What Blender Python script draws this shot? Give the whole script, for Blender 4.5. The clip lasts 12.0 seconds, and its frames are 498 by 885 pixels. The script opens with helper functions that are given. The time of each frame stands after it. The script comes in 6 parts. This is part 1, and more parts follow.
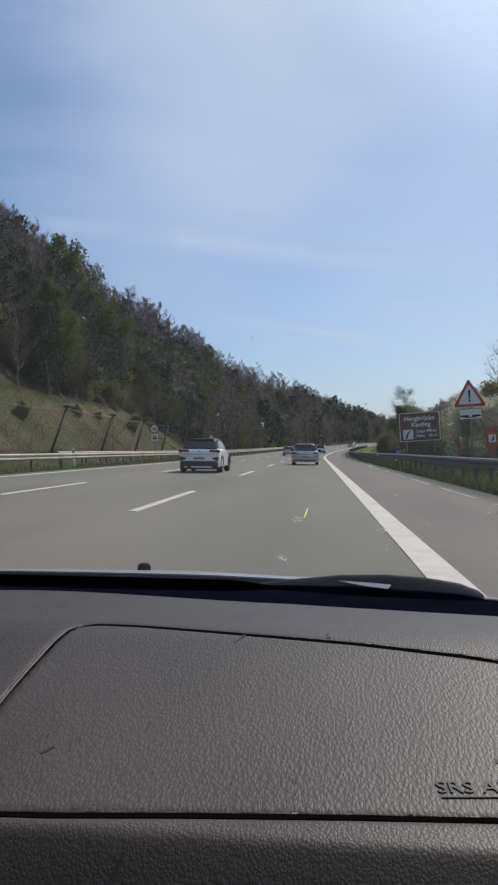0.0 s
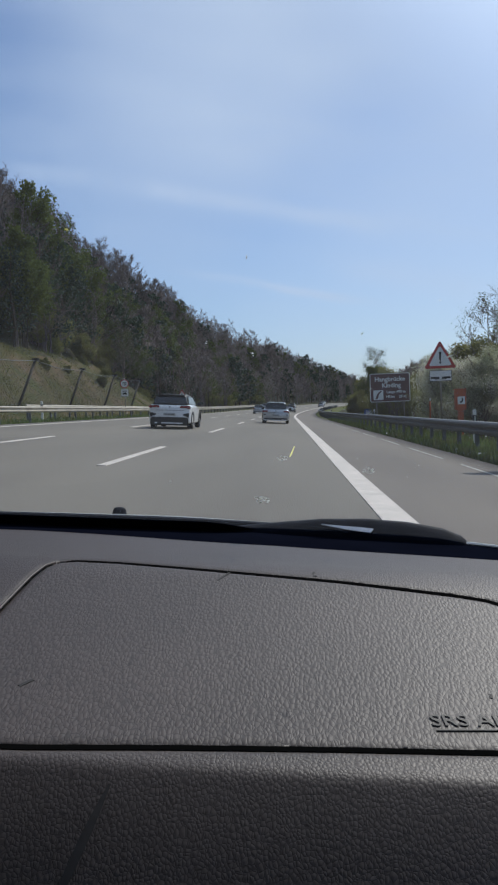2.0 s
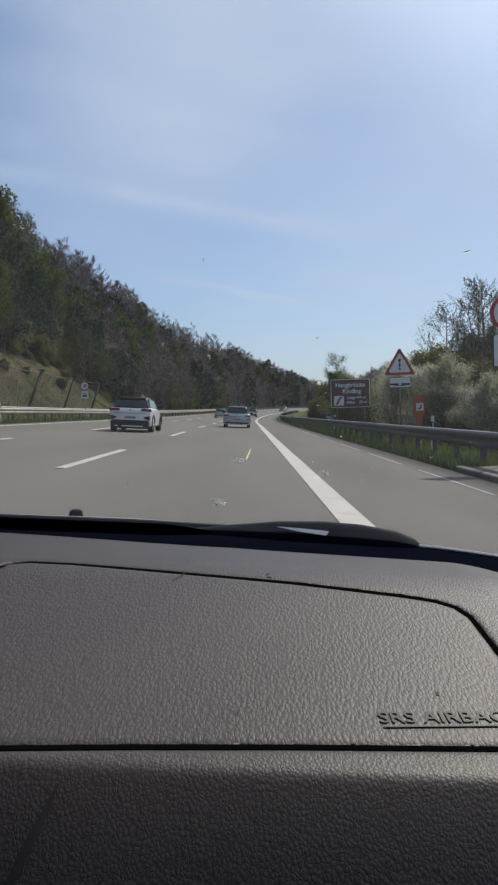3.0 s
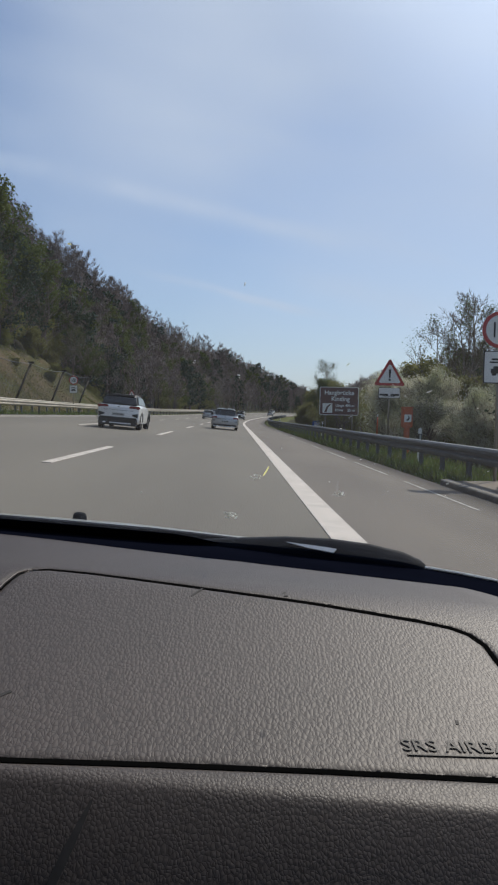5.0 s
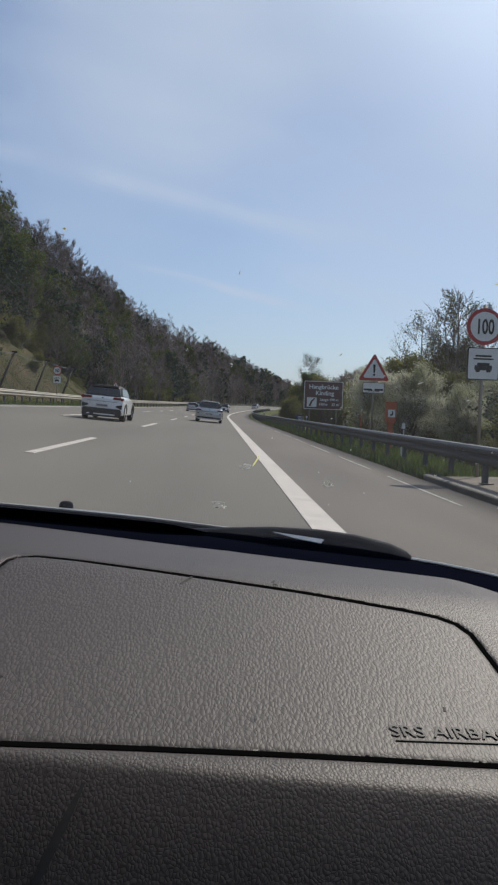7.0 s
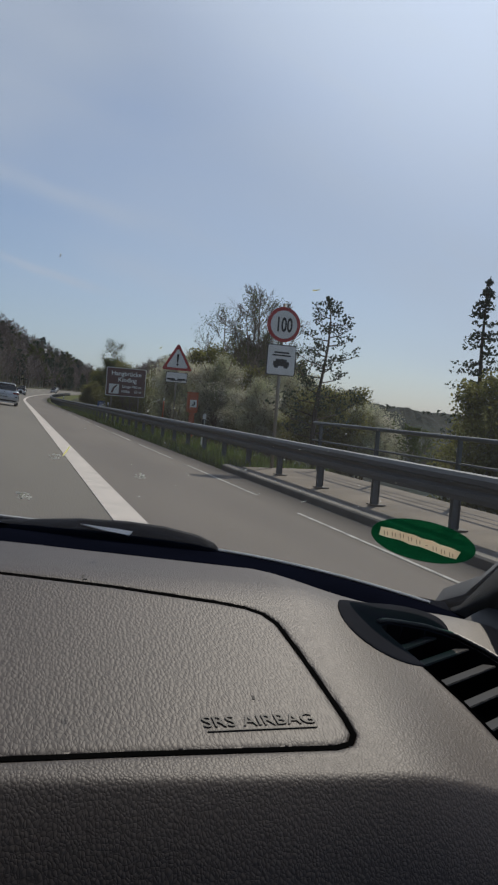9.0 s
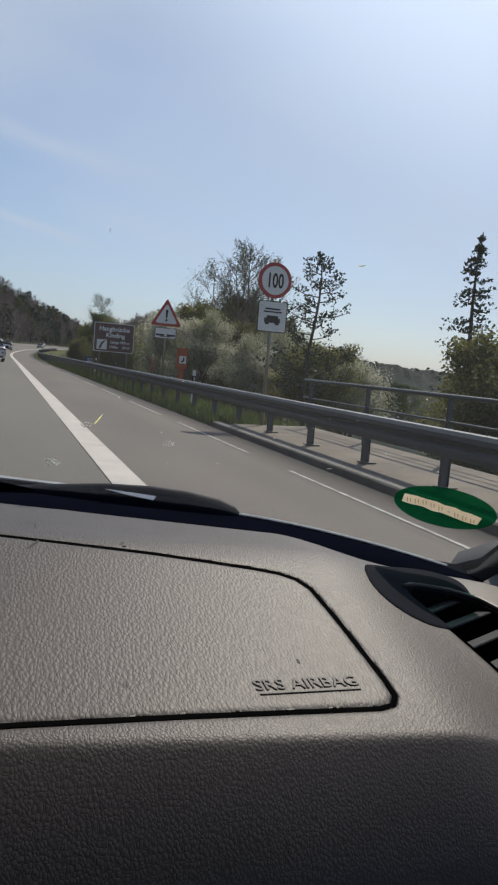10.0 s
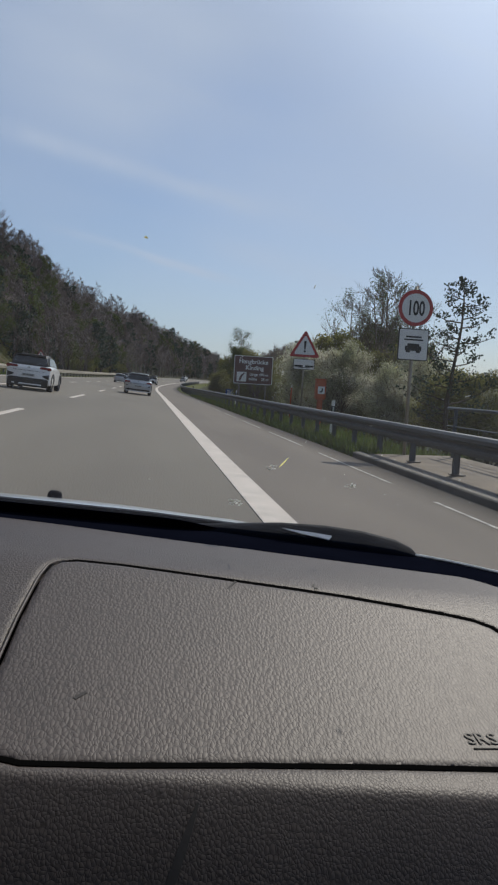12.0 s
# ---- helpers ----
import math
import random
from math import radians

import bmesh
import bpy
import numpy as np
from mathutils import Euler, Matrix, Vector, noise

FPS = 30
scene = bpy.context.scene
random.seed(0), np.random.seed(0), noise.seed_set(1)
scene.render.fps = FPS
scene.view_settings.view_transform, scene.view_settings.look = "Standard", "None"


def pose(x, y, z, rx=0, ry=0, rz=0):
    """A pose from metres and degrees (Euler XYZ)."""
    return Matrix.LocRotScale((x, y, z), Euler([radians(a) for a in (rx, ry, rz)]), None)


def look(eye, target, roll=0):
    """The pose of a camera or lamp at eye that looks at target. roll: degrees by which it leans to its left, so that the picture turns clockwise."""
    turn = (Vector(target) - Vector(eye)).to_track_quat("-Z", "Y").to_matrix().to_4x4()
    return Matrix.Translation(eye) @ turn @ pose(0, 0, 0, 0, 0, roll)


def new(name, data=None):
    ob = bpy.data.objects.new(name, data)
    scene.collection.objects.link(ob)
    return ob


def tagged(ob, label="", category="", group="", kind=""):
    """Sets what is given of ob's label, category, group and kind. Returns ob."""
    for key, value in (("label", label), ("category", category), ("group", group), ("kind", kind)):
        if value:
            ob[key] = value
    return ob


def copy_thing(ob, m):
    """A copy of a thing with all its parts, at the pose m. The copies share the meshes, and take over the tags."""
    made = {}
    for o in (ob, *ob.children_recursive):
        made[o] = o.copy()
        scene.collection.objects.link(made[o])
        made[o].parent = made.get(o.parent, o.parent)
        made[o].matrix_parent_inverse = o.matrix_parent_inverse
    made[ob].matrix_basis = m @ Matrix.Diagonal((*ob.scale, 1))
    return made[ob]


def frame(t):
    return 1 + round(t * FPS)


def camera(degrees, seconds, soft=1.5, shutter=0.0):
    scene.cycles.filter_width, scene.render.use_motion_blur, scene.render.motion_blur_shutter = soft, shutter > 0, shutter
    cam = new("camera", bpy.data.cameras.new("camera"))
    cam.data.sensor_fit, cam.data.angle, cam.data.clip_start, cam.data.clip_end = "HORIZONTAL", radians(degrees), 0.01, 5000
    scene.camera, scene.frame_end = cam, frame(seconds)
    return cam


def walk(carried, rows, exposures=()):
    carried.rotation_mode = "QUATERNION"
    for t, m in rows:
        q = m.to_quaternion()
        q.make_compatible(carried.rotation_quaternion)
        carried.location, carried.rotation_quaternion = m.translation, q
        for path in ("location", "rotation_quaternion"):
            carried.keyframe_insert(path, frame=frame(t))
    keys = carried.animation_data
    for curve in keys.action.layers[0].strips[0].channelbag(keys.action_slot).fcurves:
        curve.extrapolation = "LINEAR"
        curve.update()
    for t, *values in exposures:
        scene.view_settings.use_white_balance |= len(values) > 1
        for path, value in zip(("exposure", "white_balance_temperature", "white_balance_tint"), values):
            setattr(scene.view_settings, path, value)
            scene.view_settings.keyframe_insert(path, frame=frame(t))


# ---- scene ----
cam = camera(37.47, 12.0, soft=2.2)
PATH = [
    (0.0, pose(0.122, -0.014, 1.030, 90.92, 3.53, 5.25)),
    (0.5, pose(0.106, 0.003, 1.020, 89.10, 2.85, 7.67)),
    (1.0, pose(0.073, 0.022, 1.022, 86.48, 1.43, 7.53)),
    (1.5, pose(0.095, 0.024, 1.007, 86.64, 1.51, 4.79)),
    (2.0, pose(0.102, 0.013, 1.007, 87.51, 2.35, 2.94)),
    (2.5, pose(0.092, 0.009, 1.008, 88.14, 1.89, 1.26)),
    (3.0, pose(0.107, 0.008, 1.005, 87.73, 1.67, -0.07)),
    (5.0, pose(0.071, 0.000, 1.021, 87.94, -1.22, -1.03)),
    (5.5, pose(0.065, -0.003, 1.023, 88.05, -1.46, -1.09)),
    (6.0, pose(0.059, -0.004, 1.023, 87.96, -1.79, -1.13)),
    (6.5, pose(0.058, -0.005, 1.023, 87.79, -1.79, -1.33)),
    (7.0, pose(0.064, -0.002, 1.017, 87.44, -2.01, -2.26)),
    (7.5, pose(0.063, -0.002, 1.015, 88.11, -2.82, -5.16)),
    (9.5, pose(0.034, 0.006, 1.026, 86.28, -4.80, -19.14)),
    (10.0, pose(0.003, 0.007, 1.031, 84.08, -4.76, -18.52)),
    (10.5, pose(-0.015, 0.016, 1.026, 83.23, -5.41, -16.59)),
    (11.0, pose(-0.032, 0.003, 1.054, 84.75, -4.32, -11.49)),
    (11.5, pose(-0.044, 0.009, 1.046, 85.33, -3.47, -8.66)),
    (12.0, pose(-0.050, 0.006, 1.043, 85.64, -3.40, -7.85)),
]
EXPOSURES = [(0.0, 0.18, 6450, 10), (0.5, 0.26, 6550, 10), (1.0, 0.40, 6500, 10), (1.5, 0.34, 6250, 10), (2.0, 0.14, 6150, 9), (2.5, 0.14, 6150, 9), (3.0, 0.14, 6500, 10), (5.0, 0.12, 6600, 10), (7.0, 0.10, 6600, 10),
             (7.6, 0.0, 6600, 10), (9.3, -0.26, 6750, 10), (10.0, 0.10, 6750, 10), (11.0, 0.0, 6680, 10), (12.0, -0.06, 6620, 10)]
walk(cam, PATH, EXPOSURES)

# ---- world and sun ----
SUN_AZ, SUN_EL = 42.0, 47.0          # degrees to the right of straight ahead, and above the horizon
world = bpy.data.worlds.new("sky")
scene.world = world
world.use_nodes = True
wn, wl = world.node_tree.nodes, world.node_tree.links
wn.clear()
sky = wn.new("ShaderNodeTexSky")
sky.sky_type = "NISHITA"
sky.sun_disc = False
sky.sun_elevation, sky.sun_rotation = radians(SUN_EL), radians(SUN_AZ)
sky.air_density, sky.dust_density, sky.ozone_density = 1.0, 1.2, 2.2
coord = wn.new("ShaderNodeTexCoord")
stretch = wn.new("ShaderNodeMapping")
stretch.inputs["Scale"].default_value = (1.3, 0.9, 3.0)
stretch.inputs["Rotation"].default_value = (0.0, 0.0, radians(24))
wl.new(coord.outputs["Generated"], stretch.inputs["Vector"])
veil = wn.new("ShaderNodeTexNoise")
veil.inputs["Scale"].default_value, veil.inputs["Detail"].default_value = 1.9, 5.0
veil.inputs["Roughness"].default_value, veil.inputs["Distortion"].default_value = 0.42, 0.25
wl.new(stretch.outputs[0], veil.inputs["Vector"])
ramp = wn.new("ShaderNodeValToRGB")
ramp.color_ramp.elements[0].position, ramp.color_ramp.elements[1].position = 0.34, 0.74
ramp.color_ramp.elements[0].color, ramp.color_ramp.elements[1].color = (0.12, 0.12, 0.12, 1), (0.40, 0.40, 0.40, 1)
wl.new(veil.outputs["Fac"], ramp.inputs["Fac"])
mix = wn.new("ShaderNodeMix")
mix.data_type = "RGBA"
glow_dir = wn.new("ShaderNodeVectorMath")            # haze thickens towards the sun
glow_dir.operation = "DOT_PRODUCT"
glow_dir.inputs[1].default_value = (math.sin(radians(SUN_AZ)) * math.cos(radians(SUN_EL)), math.cos(radians(SUN_AZ)) * math.cos(radians(SUN_EL)), math.sin(radians(SUN_EL)))
wl.new(coord.outputs["Generated"], glow_dir.inputs[0])
glow = wn.new("ShaderNodeMapRange")
glow.interpolation_type = "SMOOTHSTEP"
glow.inputs["From Min"].default_value, glow.inputs["From Max"].default_value = 0.62, 1.0
glow.inputs["To Max"].default_value = 0.75
wl.new(glow_dir.outputs["Value"], glow.inputs["Value"])
cover_ = wn.new("ShaderNodeMath")
cover_.operation, cover_.use_clamp = "ADD", True
wl.new(ramp.outputs["Color"], cover_.inputs[0])
wl.new(glow.outputs[0], cover_.inputs[1])
sep = wn.new("ShaderNodeSeparateXYZ")
wl.new(coord.outputs["Generated"], sep.inputs[0])
low = wn.new("ShaderNodeMapRange")                   # pale haze along the horizon
low.interpolation_type = "SMOOTHSTEP"
low.inputs["From Min"].default_value, low.inputs["From Max"].default_value = 0.16, -0.02
low.inputs["To Max"].default_value = 0.20
wl.new(sep.outputs["Z"], low.inputs["Value"])
cover2 = wn.new("ShaderNodeMath")
cover2.operation, cover2.use_clamp = "ADD", True
wl.new(cover_.outputs[0], cover2.inputs[0])
wl.new(low.outputs[0], cover2.inputs[1])


def w_math(op, a, b=None, c=None, clamp=False):
    """A Math node of the sky; sockets are linked, numbers are set."""
    node = wn.new("ShaderNodeMath")
    node.operation, node.use_clamp = op, clamp
    for k, q in enumerate((a, b, c)):
        if isinstance(q, (int, float)):
            node.inputs[k].default_value = q
        elif q is not None:
            wl.new(q, node.inputs[k])
    return node.outputs[0]


def w_soft(value, a, b, to=1.0):
    """Rises smoothly from 0 at a to `to` at b."""
    node = wn.new("ShaderNodeMapRange")
    node.interpolation_type = "SMOOTHSTEP"
    node.inputs["From Min"].default_value, node.inputs["From Max"].default_value, node.inputs["To Max"].default_value = a, b, to
    wl.new(value, node.inputs["Value"])
    return node.outputs[0]


# drifts of cirrus ahead: u to the right, v up, as slopes from straight ahead
ahead = w_math("MAXIMUM", sep.outputs["Y"], 0.2)
drift_u = w_math("DIVIDE", sep.outputs["X"], ahead)
drift_v = w_math("DIVIDE", sep.outputs["Z"], ahead)
level = w_math("MULTIPLY_ADD", drift_u, 0.21, drift_v)          # constant along the lie of the streaks
drift_xy = wn.new("ShaderNodeCombineXYZ")
wl.new(drift_u, drift_xy.inputs[0])
wl.new(level, drift_xy.inputs[1])
fray = wn.new("ShaderNodeTexNoise")
fray.inputs["Scale"].default_value, fray.inputs["Detail"].default_value, fray.inputs["Roughness"].default_value = 5.0, 5.0, 0.55
wl.new(drift_xy.outputs[0], fray.inputs["Vector"])
comb = wn.new("ShaderNodeMapping")
comb.inputs["Scale"].default_value = (2.2, 10.0, 1.0)
wl.new(drift_xy.outputs[0], comb.inputs["Vector"])
combed = wn.new("ShaderNodeTexNoise")
combed.inputs["Scale"].default_value, combed.inputs["Detail"].default_value, combed.inputs["Distortion"].default_value = 1.0, 5.0, 0.5
wl.new(comb.outputs[0], combed.inputs["Vector"])
cirrus_sum = w_soft(combed.outputs["Fac"], 0.40, 0.85, 0.18)
wavy = w_math("MULTIPLY_ADD", w_math("SUBTRACT", fray.outputs["Fac"], 0.5), 0.030, level)
for at, half, u0, u1, weight in ((0.268, 0.020, -0.42, 0.20, 0.30), (0.163, 0.010, -0.16, 0.16, 0.45), (0.205, 0.030, 0.02, 0.45, 0.18)):
    off = w_math("ABSOLUTE", w_math("SUBTRACT", wavy, at))
    line = w_soft(off, half, 0.0, weight)
    ends = w_math("MULTIPLY", w_soft(drift_u, u0, u0 + 0.12), w_soft(drift_u, u1, u1 - 0.12))
    cirrus_sum = w_math("MULTIPLY_ADD", w_math("MULTIPLY", line, ends), w_soft(fray.outputs["Fac"], 0.25, 0.6), cirrus_sum)
# a broad milky drift standing over the wooded hill
bank_u = w_math("MULTIPLY_ADD", w_math("SUBTRACT", fray.outputs["Fac"], 0.5), 0.16, drift_u)
drift = w_math("MULTIPLY", w_soft(w_math("ABSOLUTE", w_math("ADD", bank_u, 0.13)), 0.30, 0.02, 0.42), w_soft(drift_v, 0.18, 0.40))
cirrus_sum = w_math("ADD", cirrus_sum, drift)
wl.new(w_math("ADD", cover2.outputs[0], cirrus_sum, clamp=True), mix.inputs["Factor"])
lift = wn.new("ShaderNodeVectorMath")                # thin bright haze all over
lift.operation = "MULTIPLY"
lift.inputs[1].default_value = (0.97, 1.08, 1.25)
wl.new(sky.outputs["Color"], lift.inputs[0])
wl.new(lift.outputs[0], mix.inputs["A"])
mix.inputs["B"].default_value = (6.1, 7.1, 9.0, 1)
back = wn.new("ShaderNodeBackground")
back.inputs["Strength"].default_value = 0.081
aureole = wn.new("ShaderNodeMapRange")               # the bright ring round a hazy sun
aureole.interpolation_type = "SMOOTHSTEP"
aureole.inputs["From Min"].default_value, aureole.inputs["From Max"].default_value = 0.80, 1.0
aureole.inputs["To Min"].default_value, aureole.inputs["To Max"].default_value = 1.0, 1.7
wl.new(glow_dir.outputs["Value"], aureole.inputs["Value"])
bright = wn.new("ShaderNodeVectorMath")
bright.operation = "SCALE"
wl.new(mix.outputs["Result"], bright.inputs[0])
wl.new(aureole.outputs[0], bright.inputs["Scale"])
wl.new(bright.outputs[0], back.inputs["Color"])
wout = wn.new("ShaderNodeOutputWorld")
wl.new(back.outputs[0], wout.inputs["Surface"])

sun = new("sun", bpy.data.lights.new("sun", "SUN"))
sun.data.energy, sun.data.angle, sun.data.color = 3.4, radians(0.6), (1.0, 0.93, 0.82)
sd = Vector((math.sin(radians(SUN_AZ)) * math.cos(radians(SUN_EL)), math.cos(radians(SUN_AZ)) * math.cos(radians(SUN_EL)), math.sin(radians(SUN_EL))))
sun.matrix_world = look(sd * 60, (0, 0, 0))


# ---- materials ----
def mat(name, base, rough=0.6, second=None, scale=4.0, metal=0.0, bump=0.0, bump_scale=60.0, island=0.0, obj=0.0, spec=0.5, detail=6.0, stretch_by=None, fine=0.0, coat=0.0):
    """A Principled material with two scales of colour variation, optional relief and random tint."""
    m = bpy.data.materials.new(name)
    m.use_nodes = True
    n, l = m.node_tree.nodes, m.node_tree.links
    b = n["Principled BSDF"]
    b.inputs["Roughness"].default_value, b.inputs["Metallic"].default_value = rough, metal
    b.inputs["Specular IOR Level"].default_value = spec
    b.inputs["Coat Weight"].default_value = coat
    tc = n.new("ShaderNodeTexCoord")
    src = tc.outputs["Object"]
    if stretch_by:
        mp = n.new("ShaderNodeMapping")
        mp.inputs["Scale"].default_value = stretch_by
        l.new(src, mp.inputs["Vector"])
        src = mp.outputs[0]
    second = second or tuple(c * 0.8 for c in base)
    tex = n.new("ShaderNodeTexNoise")
    tex.inputs["Scale"].default_value, tex.inputs["Detail"].default_value = scale, detail
    l.new(src, tex.inputs["Vector"])
    cr = n.new("ShaderNodeValToRGB")
    cr.color_ramp.elements[0].position, cr.color_ramp.elements[1].position = 0.32, 0.68
    cr.color_ramp.elements[0].color, cr.color_ramp.elements[1].color = (*second, 1), (*base, 1)
    l.new(tex.outputs["Fac"], cr.inputs["Fac"])
    col = cr.outputs["Color"]
    if fine:
        t2 = n.new("ShaderNodeTexNoise")
        t2.inputs["Scale"].default_value, t2.inputs["Detail"].default_value = bump_scale, 3.0
        l.new(src, t2.inputs["Vector"])
        hv = n.new("ShaderNodeMapRange")
        hv.inputs["From Min"].default_value, hv.inputs["From Max"].default_value = 0.3, 0.7
        hv.inputs["To Min"].default_value, hv.inputs["To Max"].default_value = 1 - fine, 1 + fine
        l.new(t2.outputs["Fac"], hv.inputs["Value"])
        hs = n.new("ShaderNodeHueSaturation")
        l.new(hv.outputs[0], hs.inputs["Value"])
        l.new(col, hs.inputs["Color"])
        col = hs.outputs["Color"]
    if island or obj:
        if island:
            rnd = n.new("ShaderNodeNewGeometry").outputs["Random Per Island"]
        else:
            rnd = n.new("ShaderNodeObjectInfo").outputs["Random"]
        mr = n.new("ShaderNodeMapRange")
        k = island or obj
        mr.inputs["To Min"].default_value, mr.inputs["To Max"].default_value = 1 - k, 1 + k
        l.new(rnd, mr.inputs["Value"])
        hs = n.new("ShaderNodeHueSaturation")
        l.new(mr.outputs[0], hs.inputs["Value"])
        l.new(col, hs.inputs["Color"])
        col = hs.outputs["Color"]
    l.new(col, b.inputs["Base Color"])
    if bump:
        bt = n.new("ShaderNodeTexNoise")
        bt.inputs["Scale"].default_value, bt.inputs["Detail"].default_value = bump_scale, 4.0
        l.new(src, bt.inputs["Vector"])
        bp = n.new("ShaderNodeBump")
        bp.inputs["Strength"].default_value, bp.inputs["Distance"].default_value = bump, 0.01
        l.new(bt.outputs["Fac"], bp.inputs["Height"])
        l.new(bp.outputs[0], b.inputs["Normal"])
    return m


def leather(name, base, second, rough, cell, depth, slant, long_=0.74):
    """Moulded vinyl: pebbled cells between branching creases, drawn out along one direction."""
    m = mat(name, base, rough, second, scale=7.0, spec=0.42)
    n, l = m.node_tree.nodes, m.node_tree.links
    b = n["Principled BSDF"]
    tc = n.new("ShaderNodeTexCoord")
    mp = n.new("ShaderNodeMapping")
    mp.inputs["Scale"].default_value = (1.0, long_, 0.8)
    mp.inputs["Rotation"].default_value = (0, 0, radians(slant))
    l.new(tc.outputs["Object"], mp.inputs["Vector"])
    warp = n.new("ShaderNodeTexNoise")
    warp.inputs["Scale"].default_value, warp.inputs["Detail"].default_value = 90.0, 2.0
    l.new(mp.outputs[0], warp.inputs["Vector"])
    add = n.new("ShaderNodeMixRGB")
    add.blend_type = "LINEAR_LIGHT"
    add.inputs["Fac"].default_value = 0.0022
    l.new(mp.outputs[0], add.inputs["Color1"])
    l.new(warp.outputs["Color"], add.inputs["Color2"])
    vor = n.new("ShaderNodeTexVoronoi")
    vor.feature = "SMOOTH_F1"
    vor.inputs["Smoothness"].default_value = 0.55
    vor.inputs["Scale"].default_value = cell
    l.new(add.outputs[0], vor.inputs["Vector"])
    seam = n.new("ShaderNodeTexVoronoi")
    seam.feature = "DISTANCE_TO_EDGE"
    seam.inputs["Scale"].default_value = cell
    l.new(add.outputs[0], seam.inputs["Vector"])
    cleft = n.new("ShaderNodeMapRange")
    cleft.interpolation_type = "SMOOTHSTEP"
    cleft.inputs["From Max"].default_value = 0.13
    l.new(seam.outputs["Distance"], cleft.inputs[0])
    wrk = n.new("ShaderNodeTexNoise")
    wrk.inputs["Scale"].default_value, wrk.inputs["Detail"].default_value = cell * 0.45, 3.0
    l.new(mp.outputs[0], wrk.inputs["Vector"])
    sub = n.new("ShaderNodeMath")
    sub.operation = "MULTIPLY_ADD"
    sub.inputs[1].default_value = 0.06
    l.new(wrk.outputs["Fac"], sub.inputs[0])
    inv = n.new("ShaderNodeMapRange")
    inv.interpolation_type = "SMOOTHSTEP"
    inv.inputs["From Min"].default_value, inv.inputs["From Max"].default_value = 0.75, 0.05
    l.new(vor.outputs["Distance"], inv.inputs[0])
    both = n.new("ShaderNodeMath")
    both.operation = "MULTIPLY_ADD"
    both.inputs[1].default_value = 0.42
    l.new(cleft.outputs[0], both.inputs[0])
    l.new(inv.outputs[0], both.inputs[2])
    l.new(both.outputs[0], sub.inputs[2])
    crease_shade = n.new("ShaderNodeMapRange")               # shade in the creases, painted darker into the vinyl colour
    crease_shade.inputs["From Max"].default_value = 1.0
    crease_shade.inputs["To Min"].default_value, crease_shade.inputs["To Max"].default_value = 0.56, 1.05
    l.new(cleft.outputs[0], crease_shade.inputs[0])
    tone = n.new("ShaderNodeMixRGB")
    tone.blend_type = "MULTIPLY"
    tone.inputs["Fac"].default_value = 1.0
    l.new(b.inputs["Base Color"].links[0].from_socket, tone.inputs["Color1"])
    l.new(crease_shade.outputs[0], tone.inputs["Color2"])
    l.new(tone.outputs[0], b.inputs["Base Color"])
    bp = n.new("ShaderNodeBump")
    bp.inputs["Strength"].default_value, bp.inputs["Distance"].default_value = 1.0, depth
    l.new(sub.outputs[0], bp.inputs["Height"])
    l.new(bp.outputs[0], b.inputs["Normal"])
    return m


def foliage(name, base, second, scale, island, through_):
    """Leaves: matt, and letting some of the light through."""
    m = mat(name, base, 0.8, second, scale=scale, island=island, spec=0.25)
    n, l = m.node_tree.nodes, m.node_tree.links
    b = n["Principled BSDF"]
    tr = n.new("ShaderNodeBsdfTranslucent")
    l.new(b.inputs["Base Color"].links[0].from_socket, tr.inputs["Color"])
    mx = n.new("ShaderNodeMixShader")
    mx.inputs[0].default_value = through_
    l.new(b.outputs[0], mx.inputs[1])
    l.new(tr.outputs[0], mx.inputs[2])
    l.new(mx.outputs[0], n["Material Output"].inputs["Surface"])
    return m


M = {}
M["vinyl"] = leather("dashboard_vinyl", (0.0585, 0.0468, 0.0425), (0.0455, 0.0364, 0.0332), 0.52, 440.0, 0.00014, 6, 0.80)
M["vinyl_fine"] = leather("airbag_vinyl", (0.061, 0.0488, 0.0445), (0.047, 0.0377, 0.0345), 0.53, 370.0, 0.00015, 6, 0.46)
M["groove"] = mat("groove_black", (0.004, 0.004, 0.004), 0.9, spec=0.0)
M["plastic"] = mat("black_plastic", (0.018, 0.018, 0.020), 0.42, scale=30, bump=0.1, bump_scale=400)
M["patch"] = mat("smooth_dark_plastic", (0.014, 0.016, 0.022), 0.7, scale=20, spec=0.12)
M["scuff"] = mat("scuffed_vinyl", (0.014, 0.013, 0.013), 0.75, (0.022, 0.02, 0.02), scale=200)
M["cowl"] = mat("matt_black_cowl", (0.004, 0.005, 0.010), 0.9, scale=20, spec=0.02)
for k, ior in (("cowl", 1.02), ("groove", 1.02), ("patch", 1.12)):
    M[k].node_tree.nodes["Principled BSDF"].inputs["IOR"].default_value = ior
# the shade inside the vent is put into this near-black colour
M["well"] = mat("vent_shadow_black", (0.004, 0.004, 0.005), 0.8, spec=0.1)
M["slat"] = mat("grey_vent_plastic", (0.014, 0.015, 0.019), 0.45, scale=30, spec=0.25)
M["trim"] = mat("grey_pillar_trim", (0.085, 0.083, 0.083), 0.6, scale=15, bump=0.15, bump_scale=500)
M["print"] = mat("printed_black", (0.012, 0.011, 0.011), 0.6)
M["rubber"] = mat("black_rubber", (0.004, 0.006, 0.013), 0.6, scale=25, spec=0.06)
M["silver_paint"] = mat("silver_car_paint", (0.52, 0.54, 0.56), 0.28, (0.48, 0.50, 0.52), scale=2, metal=0.35, coat=0.6)
M["white_paint"] = mat("white_car_paint", (0.80, 0.80, 0.80), 0.3, (0.74, 0.75, 0.75), scale=2, coat=0.6)
